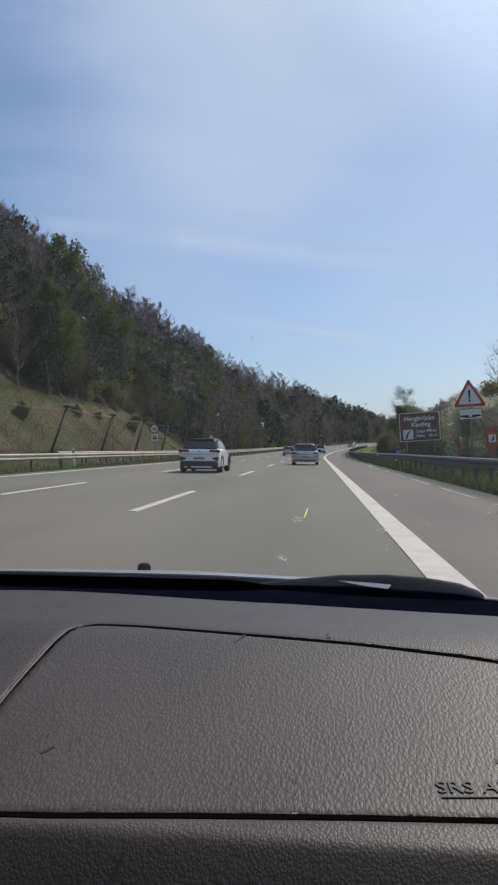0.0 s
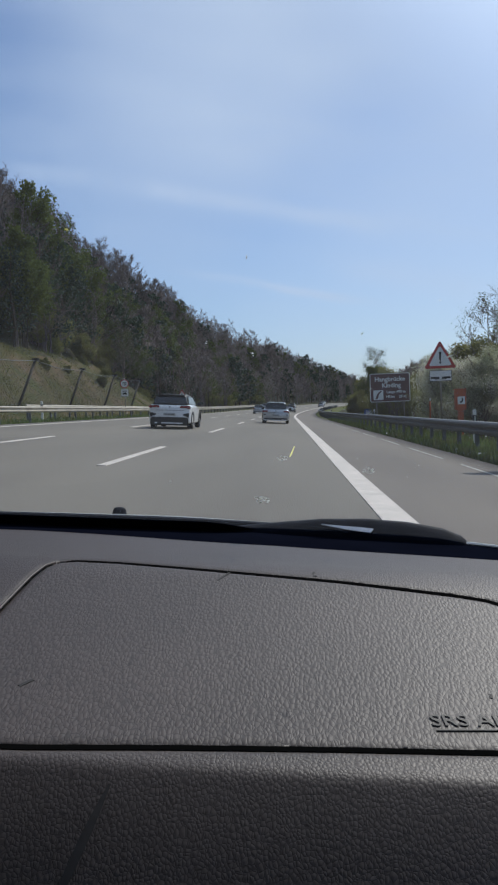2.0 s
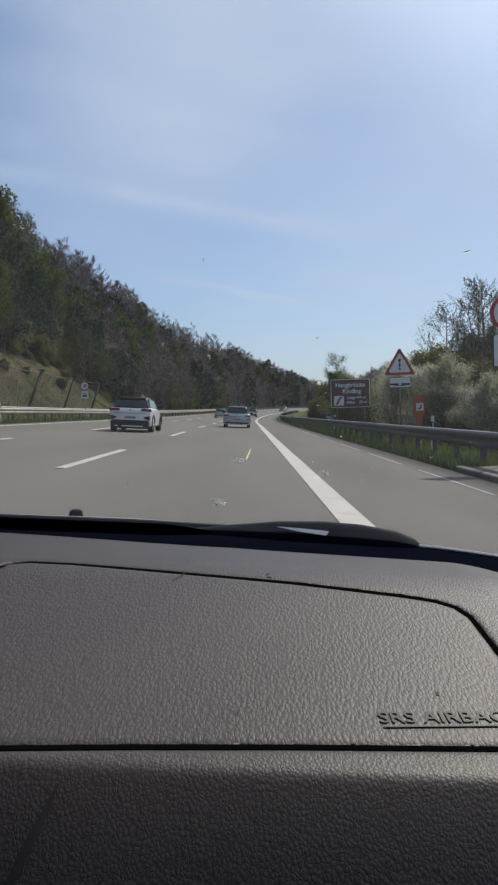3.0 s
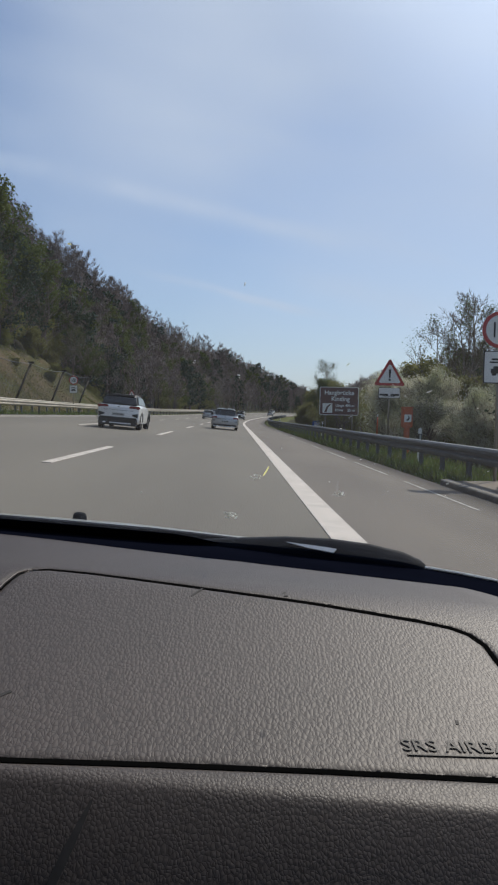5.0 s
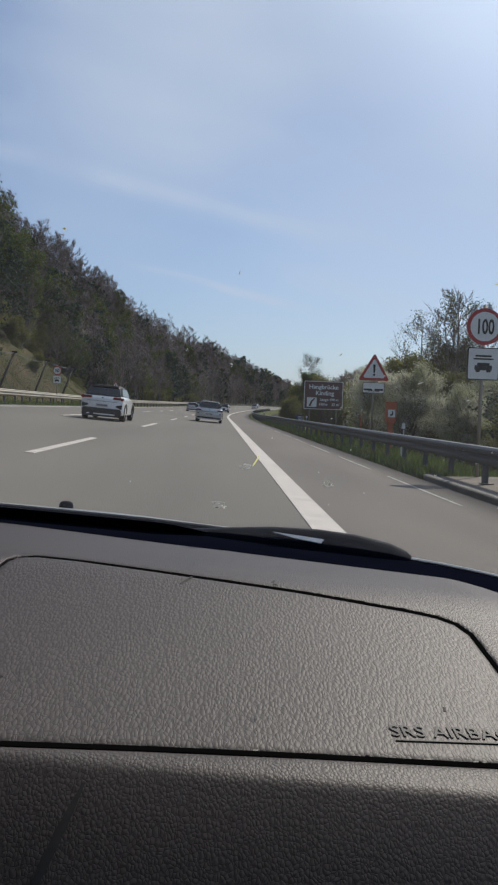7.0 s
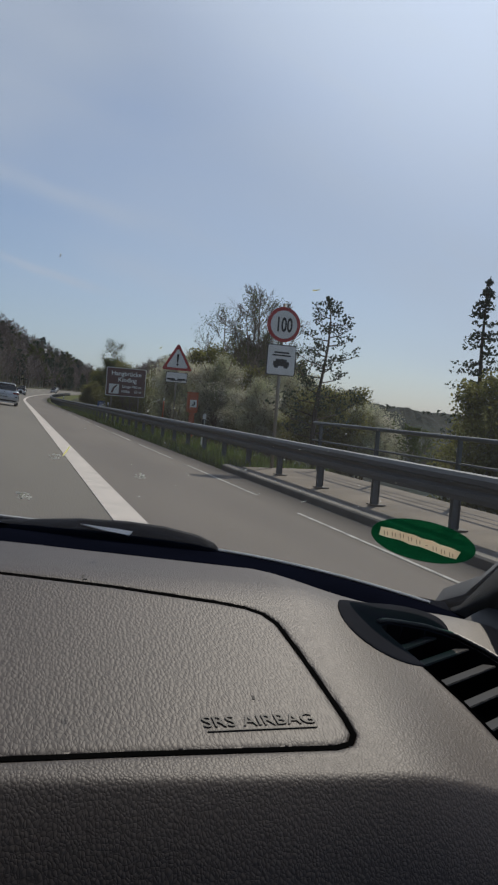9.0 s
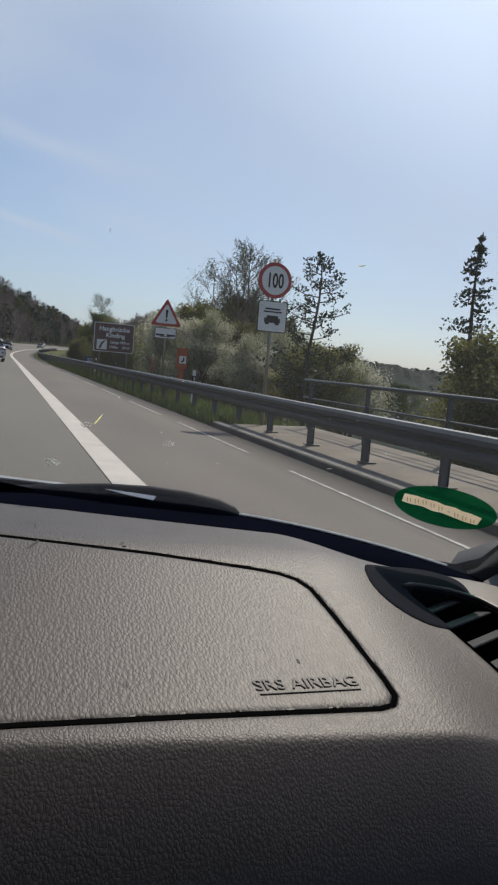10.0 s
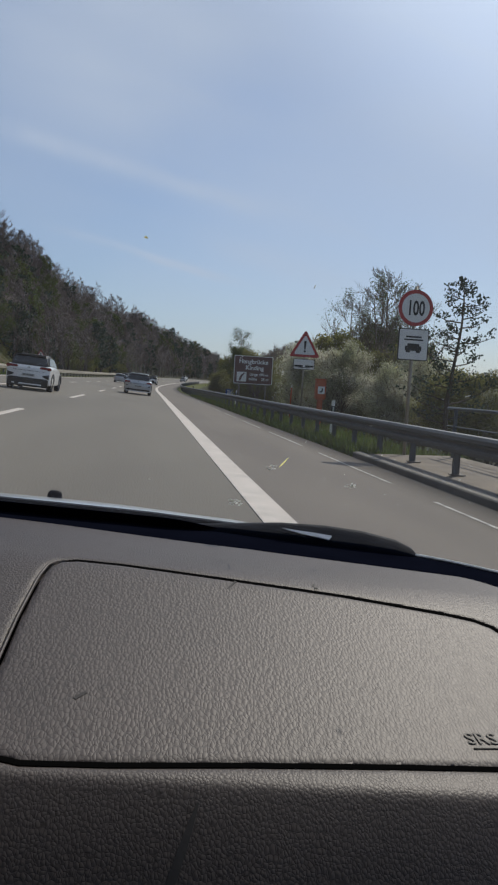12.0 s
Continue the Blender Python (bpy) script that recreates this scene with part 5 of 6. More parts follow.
    part("badge", disc("badge", 0.055, 0.055, M["chrome"], 0.012), v, "round chrome badge", at=pose(0, 0.02, belt - 0.13, 90, 0, 0))
    part("exterior_crease", box("exterior_crease", (W * 0.70, 0.02, 0.012), (0, 0.0, belt - 0.245), M["car_black"], 0.004), v, "shut line of the tailgate")
    return v


def road_pose(s, y):
    p = on_tar(s, y, 0.012)
    return pose(*p) @ pose(0, 0, 0, 0, math.degrees(math.atan(CROSSFALL)), -heading(y))


LEAD_S = (bend(44.0) - 0.62) * 50.0 / 44.0 - bend(50.0)
lead = vehicle("hatchback", "silver hatchback driving ahead in the slow lane", M["silver_paint"], 4.25, 1.80, 1.46, False, road_pose(LEAD_S, 50.0))
suv = vehicle("suv", "white compact sport utility car with dark rear window", M["white_paint"], 4.23, 1.82, 1.52, True, road_pose(-5.0, 31.5))
for s, y, src in ((-4.9, 118, lead), (-0.9, 150, suv), (-8.9, 176, lead), (-5.0, 210, suv), (-0.9, 262, lead), (-4.9, 300, lead), (-8.8, 330, suv)):
    copy_thing(src, road_pose(s, y))["label"] = "pale car far ahead on the bend of the motorway"


# ---- signs and roadside furniture ----
def place(s, y, up=0.0, yaw=0.0):
    p = spot(s, y)
    return pose(p.x, p.y, p.z + up, 0, 0, yaw)


def pole(parent, height, r=0.038, x=0.0, dy=0.062):
    return part("pole", tube("pole", [(x, dy, -0.3), (x, dy, height)], r, M["galv_sunlit"], 10), parent, "galvanised sign pole")


def letters(parent, body, size, material, x, z, y=-0.006, align="CENTER"):
    return part("lettering", words("lettering", body, size, material, 0.002, align), parent, at=pose(x, y, z, 90, 0, 0))


def arc(r, cx=0.0, cz=0.0, n=40):
    return [(cx + r * math.cos(2 * math.pi * k / n), cz + r * math.sin(2 * math.pi * k / n)) for k in range(n)]


def speed_sign(label, at, zc):
    sg = thing("speed_limit_sign", label, "traffic sign", at=at, group="speed limit signs")
    pole(sg, zc + 0.45)
    d = part("disc", flat("disc", arc(0.375, 0, zc), 0.02, M["sign_red"]), sg, "round sign with red border")
    part("face", flat("face", arc(0.30, 0, zc), 0.006, M["sign_white"]), d, "white face", at=pose(0, -0.005, 0))
    part("lettering", words("lettering", "100", 0.34, M["sign_black"], 0.002), d, "black number", at=pose(0, -0.009, zc - 0.146, 90, 0, 0) @ Matrix.Diagonal((0.76, 1.25, 1, 1)))
    p = part("plate", flat("plate", rounded(0.66, 0.66, 0.04, 0, zc - 0.76), 0.02, M["sign_black"]), sg, "square plate with a car symbol")
    part("plate_face", flat("plate_face", rounded(0.62, 0.62, 0.03, 0, zc - 0.76), 0.006, M["sign_white"]), p, at=pose(0, -0.005, 0))
    for x, z, w_, h_ in ((0, -0.60, 0.34, 0.035), (0, -0.66, 0.42, 0.03), (0, -0.84, 0.36, 0.10), (0, -0.77, 0.26, 0.06), (-0.11, -0.905, 0.09, 0.05), (0.11, -0.905, 0.09, 0.05)):
        part("symbol", flat("symbol", rounded(w_, h_, 0.012, x, zc + z), 0.004, M["sign_black"]), p, at=pose(0, -0.009, 0))
    return sg


speed_sign("round 100 speed limit sign above a square plate on a pole", place(5.42, 14.9), 3.30)
speed_sign("small distant 100 speed limit sign on the far verge", place(-13.6, 62.0), 2.9)


def triangle(c, z, r, n=5):
    pts = []
    for k in range(3):
        a0 = 90 + 120 * k
        px_, pz_ = c + (r - 0.12) * math.cos(radians(a0)), z + (r - 0.12) * math.sin(radians(a0))
        for i in range(n):
            a = radians(a0 - 60 + 120 * i / (n - 1))
            pts.append((px_ + 0.06 * math.cos(a), pz_ + 0.06 * math.sin(a)))
    return pts


def warning(label, at, zc, k=1.0):
    sg = thing("warning_sign", label, "traffic sign", at=at, group="warning signs")
    pole(sg, zc + 0.3, x=0.0)
    t = part("triangle", flat("triangle", triangle(0, zc, 0.80 * k), 0.02, M["sign_red"]), sg, "triangular sign with red border")
    part("face", flat("face", triangle(0, zc, 0.58 * k), 0.006, M["sign_white"]), t, at=pose(0, -0.005, 0))
    part("mark", flat("mark", [(-0.055, zc + 0.30), (0.055, zc + 0.30), (0.03, zc - 0.07), (-0.03, zc - 0.07)], 0.004, M["sign_black"]), t, "black exclamation mark", at=pose(0, -0.009, 0))
    part("mark", flat("mark", arc(0.05, 0, zc - 0.15, 14), 0.004, M["sign_black"]), t, at=pose(0, -0.009, 0))
    p = part("plate", flat("plate", rounded(0.95, 0.46, 0.04, 0, zc - 0.72), 0.02, M["sign_black"]), sg, "rectangular plate with two car symbols")
    part("plate_face", flat("plate_face", rounded(0.91, 0.42, 0.03, 0, zc - 0.72), 0.006, M["sign_white"]), p, at=pose(0, -0.005, 0))
    for x in (-0.24, 0.24):
        part("symbol", flat("symbol", rounded(0.38, 0.08, 0.03, x, zc - 0.80), 0.004, M["sign_black"]), p, at=pose(0, -0.009, 0))
    part("symbol", flat("symbol", rounded(0.50, 0.03, 0.01, 0, zc - 0.86), 0.004, M["sign_black"]), p, at=pose(0, -0.009, 0))
    return sg


warning("red-bordered warning triangle with exclamation mark above a white plate", place(6.75, 32.0), 3.35)
warning("small distant warning triangle on the wooded verge", place(-13.6, 96.0), 2.6, 0.9)

bs = thing("bridge_name_sign", "brown information sign naming the bridge, with white lettering", "road sign", at=place(8.5, 60.0))
for x in (-1.1, 1.1):
    pole(bs, 3.4, 0.05, x, 0.085)
bz = 3.05
board = part("board", flat("board", rounded(3.2, 2.30, 0.10, 0, bz), 0.03, M["sign_white"]), bs, "white-edged sign board")
part("board_face", flat("board_face", rounded(3.10, 2.20, 0.08, 0, bz), 0.006, M["sign_brown"]), board, "brown board face", at=pose(0, -0.006, 0))
letters(board, "Hangbrücke", 0.50, M["sign_white"], 0, bz + 0.52, -0.012)
letters(board, "Kinding", 0.50, M["sign_white"], 0.1, bz + 0.02, -0.012)
letters(board, "Länge 490 m", 0.30, M["sign_white"], 0.48, bz - 0.45, -0.012)
letters(board, "Höhe    25 m", 0.30, M["sign_white"], 0.48, bz - 0.83, -0.012)
icon = part("symbol_panel", flat("symbol_panel", rounded(0.80, 0.78, 0.05, -0.95, bz - 0.58), 0.004, M["sign_white"]), board, "white panel with a bridge symbol", at=pose(0, -0.010, 0))
part("symbol", flat("symbol", [(-1.20, bz - 0.90), (-1.02, bz - 0.90), (-0.90, bz - 0.55), (-0.66, bz - 0.27), (-0.78, bz - 0.25), (-1.04, bz - 0.48)], 0.004, M["sign_brown"]), icon, at=pose(0, -0.005, 0))

ph = thing("emergency_phone", "orange roadside emergency telephone column behind the rail", "emergency phone", at=place(6.85, 29.0))
part("column", box("column", (0.20, 0.20, 1.25), (0, 0, 0.55), M["orange"], 0.015), ph)
head = part("head", box("head", (0.40, 0.34, 0.78), (0, 0, 1.52), M["orange"], 0.03), ph, "orange phone housing")
part("panel", flat("panel", rounded(0.28, 0.30, 0.02, 0, 1.50), 0.006, M["sign_white"]), head, "white panel with black handset symbol", at=pose(0, -0.178, 0))
part("symbol", flat("symbol", [(-0.07, 1.42), (0.0, 1.40), (0.07, 1.47), (0.06, 1.58), (0.0, 1.60), (0.02, 1.54), (0.0, 1.47), (-0.05, 1.46)], 0.004, M["sign_black"]), head, at=pose(0, -0.183, 0))
part("cap", box("cap", (0.44, 0.38, 0.05), (0, 0, 1.93), M["orange"], 0.015), head)

stake = thing("marker_stake", "thin orange plastic marker stake standing behind the rail", "marker post", at=place(6.45, 33.0))
part("shaft", tube("shaft", [(0, 0, -0.2), (0, 0, 1.0), (0.01, 0, 1.55)], 0.03, M["orange"], 8), stake)
part("tip", tube("tip", [(0.01, 0, 1.55), (0.012, 0, 1.68)], 0.034, M["sign_white"], 8), stake, "white reflective tip")

bl_ = thing("direction_sign", "small blue sign board far along the verge", "road sign", at=place(9.5, 84.0))
pole(bl_, 1.4)
part("board", flat("board", rounded(1.3, 0.8, 0.05, 0, 1.2), 0.02, M["sign_blue"]), bl_, "blue board")
for z in (1.35, 1.2, 1.05):
    part("text_bar", flat("text_bar", rounded(0.9, 0.07, 0.01, 0, z), 0.004, M["sign_white"]), bl_, at=pose(0, -0.005, 0))


def delineator(s, y):
    d = thing("delineator_post", "white plastic marker post with black band behind the rail", "marker post", at=place(s, y), group="marker posts")
    part("body", box("body", (0.12, 0.10, 1.25), (0, 0, 0.55), M["sign_white"], 0.02, 0.85), d)
    part("band", box("band", (0.122, 0.102, 0.24), (0, 0, 0.90), M["sign_black"], 0.02, 0.97), d, "black slanted band")
    part("reflector", box("reflector", (0.05, 0.01, 0.16), (0, -0.053, 0.90), M["plate"], 0.003), d, "pale reflector")
    return d


for s, y in ((5.75, 22.5), (6.0, 50.0), (6.0, 100.0), (-13.4, 40.0), (-13.4, 90.0)):
    delineator(s, y)

# leaning posts with a rockfall net on the bank
net = thing("rockfall_fence", "leaning steel posts holding a wire rockfall net on the bank", "fence")
tops = []
for y in (35.0, 46.0, 57.0, 68.0, 80.0):
    s = -17.2
    a = spot(s, y)
    p = part("post", tube("post", [a + Vector((0, 0, -0.3)), a + Vector((1.1, 1.2, 3.3))], 0.095, M["post_dark"], 8), net, "dark leaning post")
    part("post_head", box("post_head", (0.46, 0.30, 0.16), tuple(a + Vector((1.12, 1.22, 3.36))), M["post_dark"], 0.03), p, "cable clamp on the post")
    tops.append((a + Vector((0.1, 0, 0.0)), a + Vector((1.1, 1.2, 3.2))))
nvv, nff = [], []


def wire(a, b, w=0.009):
    d = (b - a).normalized()
    u = d.cross(Vector((0.3, 0.2, 0.9))).normalized() * w
    k = len(nvv)
    nvv.extend([a - u, a + u, b + u, b - u])
    nff.append((k, k + 1, k + 2, k + 3))


for (a0, a1), (b0, b1) in zip(tops, tops[1:]):
    for k in range(22):
        t = k / 21
        sag = Vector((-0.25 * math.sin(math.pi * 0.5), 0, -0.12))
        m0 = a0.lerp(a1, t)
        m1 = b0.lerp(b1, t)
        mid = m0.lerp(m1, 0.5) + sag * 0.6
        wire(m0, mid)
        wire(mid, m1)
    for k in range(1, 44):
        t = k / 44
        wire(a0.lerp(b0, t), a1.lerp(b1, t) + Vector((-0.1, 0, -0.06)) * math.sin(math.pi * t), 0.006)
for (a0, a1), (b0, b1) in zip(tops, tops[1:]):
    part("top_cable", tube("top_cable", [a1.lerp(b1, t / 6) + Vector((0, 0, 0.10 - 0.22 * math.sin(math.pi * t / 6))) for t in range(7)], 0.022, M["galv"], 6), net, "grey steel cable between the posts")
tagged(part("wire_net", mesh_of("wire_net", nvv, nff, M["net"]), net, "fine dark wire net"), kind="stuff")


# ---- trees ----
class Clump:
    """Collects wood and leaf polygons as arrays."""

    def __init__(self):
        self.v, self.f = [], []

    def add(self, pts):
        k = len(self.v)
        self.v.extend(pts)
        self.f.append(tuple(range(k, k + len(pts))))

    def limb(self, a, b, ra, rb, sides=3):
        d = (b - a)
        if d.length < 1e-6:
            return
        d = d.normalized()
        u = d.cross(Vector((0.31, 0.17, 0.93)))
        if u.length < 1e-3:
            u = d.cross(Vector((1, 0, 0)))
        u = u.normalized()
        w = d.cross(u)
        k = len(self.v)
        if sides == 2:
            self.v.extend([a - u * ra, a + u * ra, b + u * rb, b - u * rb])
            self.f.append((k, k + 1, k + 2, k + 3))
            return
        for p, r in ((a, ra), (b, rb)):
            for i in range(sides):
                t = 2 * math.pi * i / sides
                self.v.append(p + u * (r * math.cos(t)) + w * (r * math.sin(t)))
        for i in range(sides):
            j = (i + 1) % sides
            self.f.append((k + i, k + j, k + sides + j, k + sides + i))


def grow(kind, seed, detail):
    """A tree about 10 m high: wood and leaves. detail 0 is for far woods."""
    rg = random.Random(seed)
    wood, leaf, tips = Clump(), Clump(), []

    def rv_():
        return Vector((rg.uniform(-1, 1), rg.uniform(-1, 1), rg.uniform(-1, 1)))

    def leafy(p, size, tri=False):
        a = rv_().normalized()
        b = a.cross(rv_()).normalized()
        s = size * rg.uniform(0.6, 1.3)
        q = a.cross(b) * s * 0.25
        leaf.add([p - a * s * 0.5, p + b * s * 0.32 + q, p + a * s * 0.5, p - b * s * 0.32 + q])

    H = 10.0
    if kind in ("bare", "leafy", "budding", "bush", "blossom"):
        bushy = kind in ("bush", "blossom")
        stems = (5 if detail else 3) if bushy else (1 if rg.random() < 0.6 else 2)
        top = 4.0 if bushy else H
        for st in range(stems):
            base = Vector((rg.uniform(-0.25, 0.25), rg.uniform(-0.25, 0.25), -0.3)) * (1 if stems > 1 else 0.2)
            lean = Vector((rg.uniform(-1, 1), rg.uniform(-1, 1), 0)) * ((1.3 if bushy else 0.5) * (1 if stems > 1 else 0.5))
            n = 7
            spine = [base]
            for i in range(1, n + 1):
                t = i / n
                spine.append(base + Vector((lean.x * t * t, lean.y * t * t, top * t * rg.uniform(0.97, 1.03))) + rv_() * (0.2 if detail and not bushy else 0.12))
            r0 = (0.095 if detail else 0.14) if not bushy else 0.05
            for i in range(n):
                wood.limb(spine[i], spine[i + 1], r0 * (1 - i / n) + 0.012, r0 * (1 - (i + 1) / n) + 0.012, 5 if detail else 3)
            lims = (15 if detail else 9) if not bushy else (8 if detail else 5)
            for k in range(lims):
                t = (0.22 if not bushy else 0.12) + 0.75 * (k + rg.random()) / lims
                i = min(n - 1, int(t * n))
                p = spine[i].lerp(spine[i + 1], t * n - i)
                az = k * 2.4 + rg.uniform(-0.5, 0.5)
                ln = (top * (0.36 if not bushy else 0.42)) * (1.08 - t) ** 0.7 * rg.uniform(0.7, 1.2)
                up = rg.uniform(0.5, 1.1)
                d = Vector((math.cos(az), math.sin(az), up)).normalized()
                mid = p + d * ln * 0.5 + rv_() * 0.12
                end = mid + (d + Vector((0, 0, 0.25))).normalized() * ln * 0.55 + rv_() * 0.15
                r = (0.05 if not bushy else 0.022) * (1.15 - t)
                wood.limb(p, mid, r, r * 0.7, 3)
                wood.limb(mid, end, r * 0.7, r * 0.25, 3)
                subs = (5, 9, 12)[detail]
                for q in range(subs):
                    u = 0.2 + 0.8 * (q + rg.random()) / subs
                    a = p.lerp(mid, u * 2) if u < 0.5 else mid.lerp(end, u * 2 - 1)
                    dd = (d + rv_() * 0.75 + Vector((0, 0, 0.25))).normalized()
                    l2 = ln * rg.uniform(0.22, 0.42)
                    b = a + dd * l2
                    wood.limb(a, b, r * 0.4 + (0.004 if detail else 0.03), 0.006 if detail else 0.02, 2 if not detail else 3)
                    tips.append(b)
                    for z in range((3, 4, 7)[detail]):
                        c = a.lerp(b, rg.uniform(0.3, 1.0))
                        e = c + (dd + rv_() * 0.8).normalized() * l2 * rg.uniform(0.35, 0.7)
                        wood.limb(c, e, 0.009 if detail else 0.034, 0.005 if detail else 0.014, 2)
                        tips.append(e)
        if not detail and not bushy:
            for p in tips:
                for _ in range(2):
                    d = (rv_() + Vector((0, 0, 0.5))).normalized()
                    wood.limb(p, p + d * rg.uniform(0.4, 0.9), 0.030, 0.010, 2)
        if kind != "bare":
            per, size = {"leafy": (5, 0.34), "budding": (1, 0.20), "bush": (5, 0.22), "blossom": (5, 0.15)}[kind]
            if detail:
                per, size = per + (2 if kind != "budding" else 1), size * 0.75
            if detail == 2:
                per, size = per + (1 if kind != "budding" else 0), size * 0.62
            for p in tips:
                for _ in range(per):
                    leafy(p + rv_() * (0.45 if not bushy else 0.28), size)
    elif kind == "scots":
        spine = [Vector((0.25 * math.sin(i * 0.7), 0.15 * math.cos(i * 1.1), -0.3 + i * (H + 0.3) / 8)) for i in range(9)]
        for i in range(8):
            wood.limb(spine[i], spine[i + 1], 0.16 * (1 - i / 8) + 0.02, 0.16 * (1 - (i + 1) / 8) + 0.02, 6)
        for k in range(30):
            t = 0.22 + 0.76 * (k + rg.random() * 0.6) / 30
            i = min(7, int(t * 8))
            p = spine[i].lerp(spine[i + 1], t * 8 - i)
            az = k * 2.4 + rg.uniform(-0.6, 0.6)
            ln = (3.6 * (1.0 - t) ** 0.8 + 0.35) * rg.uniform(0.55, 1.15)
            d = Vector((math.cos(az), math.sin(az), rg.uniform(-0.05, 0.25)))
            e = p + d * ln + Vector((0, 0, 0.22 * ln))
            m_ = p.lerp(e, 0.55) - Vector((0, 0, 0.08 * ln))
            wood.limb(p, m_, 0.045, 0.03, 3)
            wood.limb(m_, e, 0.03, 0.012, 3)
            for q in range(6):
                u = 0.4 + 0.6 * q / 5
                a = p.lerp(m_, u / 0.55) if u < 0.55 else m_.lerp(e, (u - 0.55) / 0.45)
                c = a + (rv_() * 0.5 + Vector((0, 0, 0.35))) * (0.35 + 0.25 * ln * 0.4)
                wood.limb(a, c, 0.014, 0.006, 2)
                for _ in range(10):
                    leafy(c + rv_() * 0.24, 0.19)
    else:
        pine = kind == "pine"
        spine = [Vector((0.12 * math.sin(i * 0.9 + seed), 0.1 * math.cos(i * 1.3 + seed), -0.3 + i * (H + 0.3) / 8)) for i in range(9)]
        for i in range(8):
            wood.limb(spine[i], spine[i + 1], 0.17 * (1 - i / 8) + 0.02, 0.17 * (1 - (i + 1) / 8) + 0.02, 5)
        tiers = (22 if pine else 34) if detail else 13
        for k in range(tiers):
            t = (0.13 if pine else 0.10) + (0.86 if pine else 0.9) * (k + rg.random() * 0.6) / tiers
            i = min(7, int(t * 8))
            p = spine[i].lerp(spine[i + 1], t * 8 - i)
            arms = rg.randint(3, 5)
            for a_ in range(arms):
                az = rg.random() * 6.28
                ln = (3.1 * (1.12 - t) ** 0.55 if pine else 3.5 * (1.01 - t) ** 0.9) * rg.uniform(0.6 if pine else 0.75, 1.15)
                d = Vector((math.cos(az), math.sin(az), rg.uniform(0.1, 0.7) if pine else rg.uniform(-0.28, 0.02))).normalized()
                e = p + d * ln + Vector((0, 0, 0.12 * ln if not pine else 0.0))
                wood.limb(p, e, 0.03, 0.008, 2)
                m = (9 if detail else 8) if pine or not detail else 13
                for q in range(m):
                    u = (0.35 if pine else 0.15) + 0.7 * q / m
                    c = p.lerp(e, min(1, u)) + rv_() * (0.30 if pine else 0.16 if not detail else 0.09)
                    leafy(c, (0.52 if pine else 0.36 if not detail else 0.24) * (0.72 if detail else 1.25))
    return wood, leaf


WOOD_OF = {"bare": "twig", "leafy": "bark", "budding": "twig", "bush": "twig", "blossom": "twig", "pine": "bark", "spruce": "bark", "scots": "bark"}
LEAF_OF = {"leafy": "leaf", "budding": "leaf", "bush": "shrub", "blossom": "blossom", "pine": "pine", "spruce": "pine", "scots": "pine"}
LABEL_OF = {"bare": "leafless grey-brown broadleaved tree with fine twigs", "leafy": "young tree in yellow-green spring leaf", "budding": "slim bare tree with a few opening leaves",
            "bush": "dense green-brown roadside bush", "blossom": "bush covered in white spring blossom", "pine": "dark green pine with open clumped crown", "spruce": "dark green pointed spruce tree", "scots": "open-branched young pine with tufted needles"}
CAT_OF = {"bush": "bush", "blossom": "bush"}
PROTO = {}


def proto(kind, k, detail):
    key = (kind, k, detail)
    if key not in PROTO:
        PROTO[key] = grow(kind, 100 * k + len(kind) * 7 + detail, detail)
    return PROTO[key]


MODEL = {}


def tree(kind, k, at):
    """A tree as a thing of trunk and crown; repeats share their meshes."""
    key = (kind, k)
    if key in MODEL:
        return copy_thing(MODEL[key], at)
    wood, leaf = proto(kind, k, 2)
    t = thing("bush" if kind in CAT_OF else "tree", LABEL_OF[kind], CAT_OF.get(kind, "tree"), at=Matrix.Identity(4), group="roadside trees and bushes")
    part("trunk" if kind not in CAT_OF else "stems", mesh_of("trunk", wood.v, wood.f, M["near_twig"] if WOOD_OF[kind] == "twig" else M[WOOD_OF[kind]]), t)
    if leaf.f:
        part("crown", mesh_of("crown", leaf.v, leaf.f, M[LEAF_OF[kind]]), t)
    MODEL[key] = t
    t.matrix_basis = at
    return t


def stand(x, y, z, size, turn_):
    return pose(x, y, z, 0, 0, turn_) @ Matrix.Diagonal((size, size, size, 1))


rt = random.Random(11)
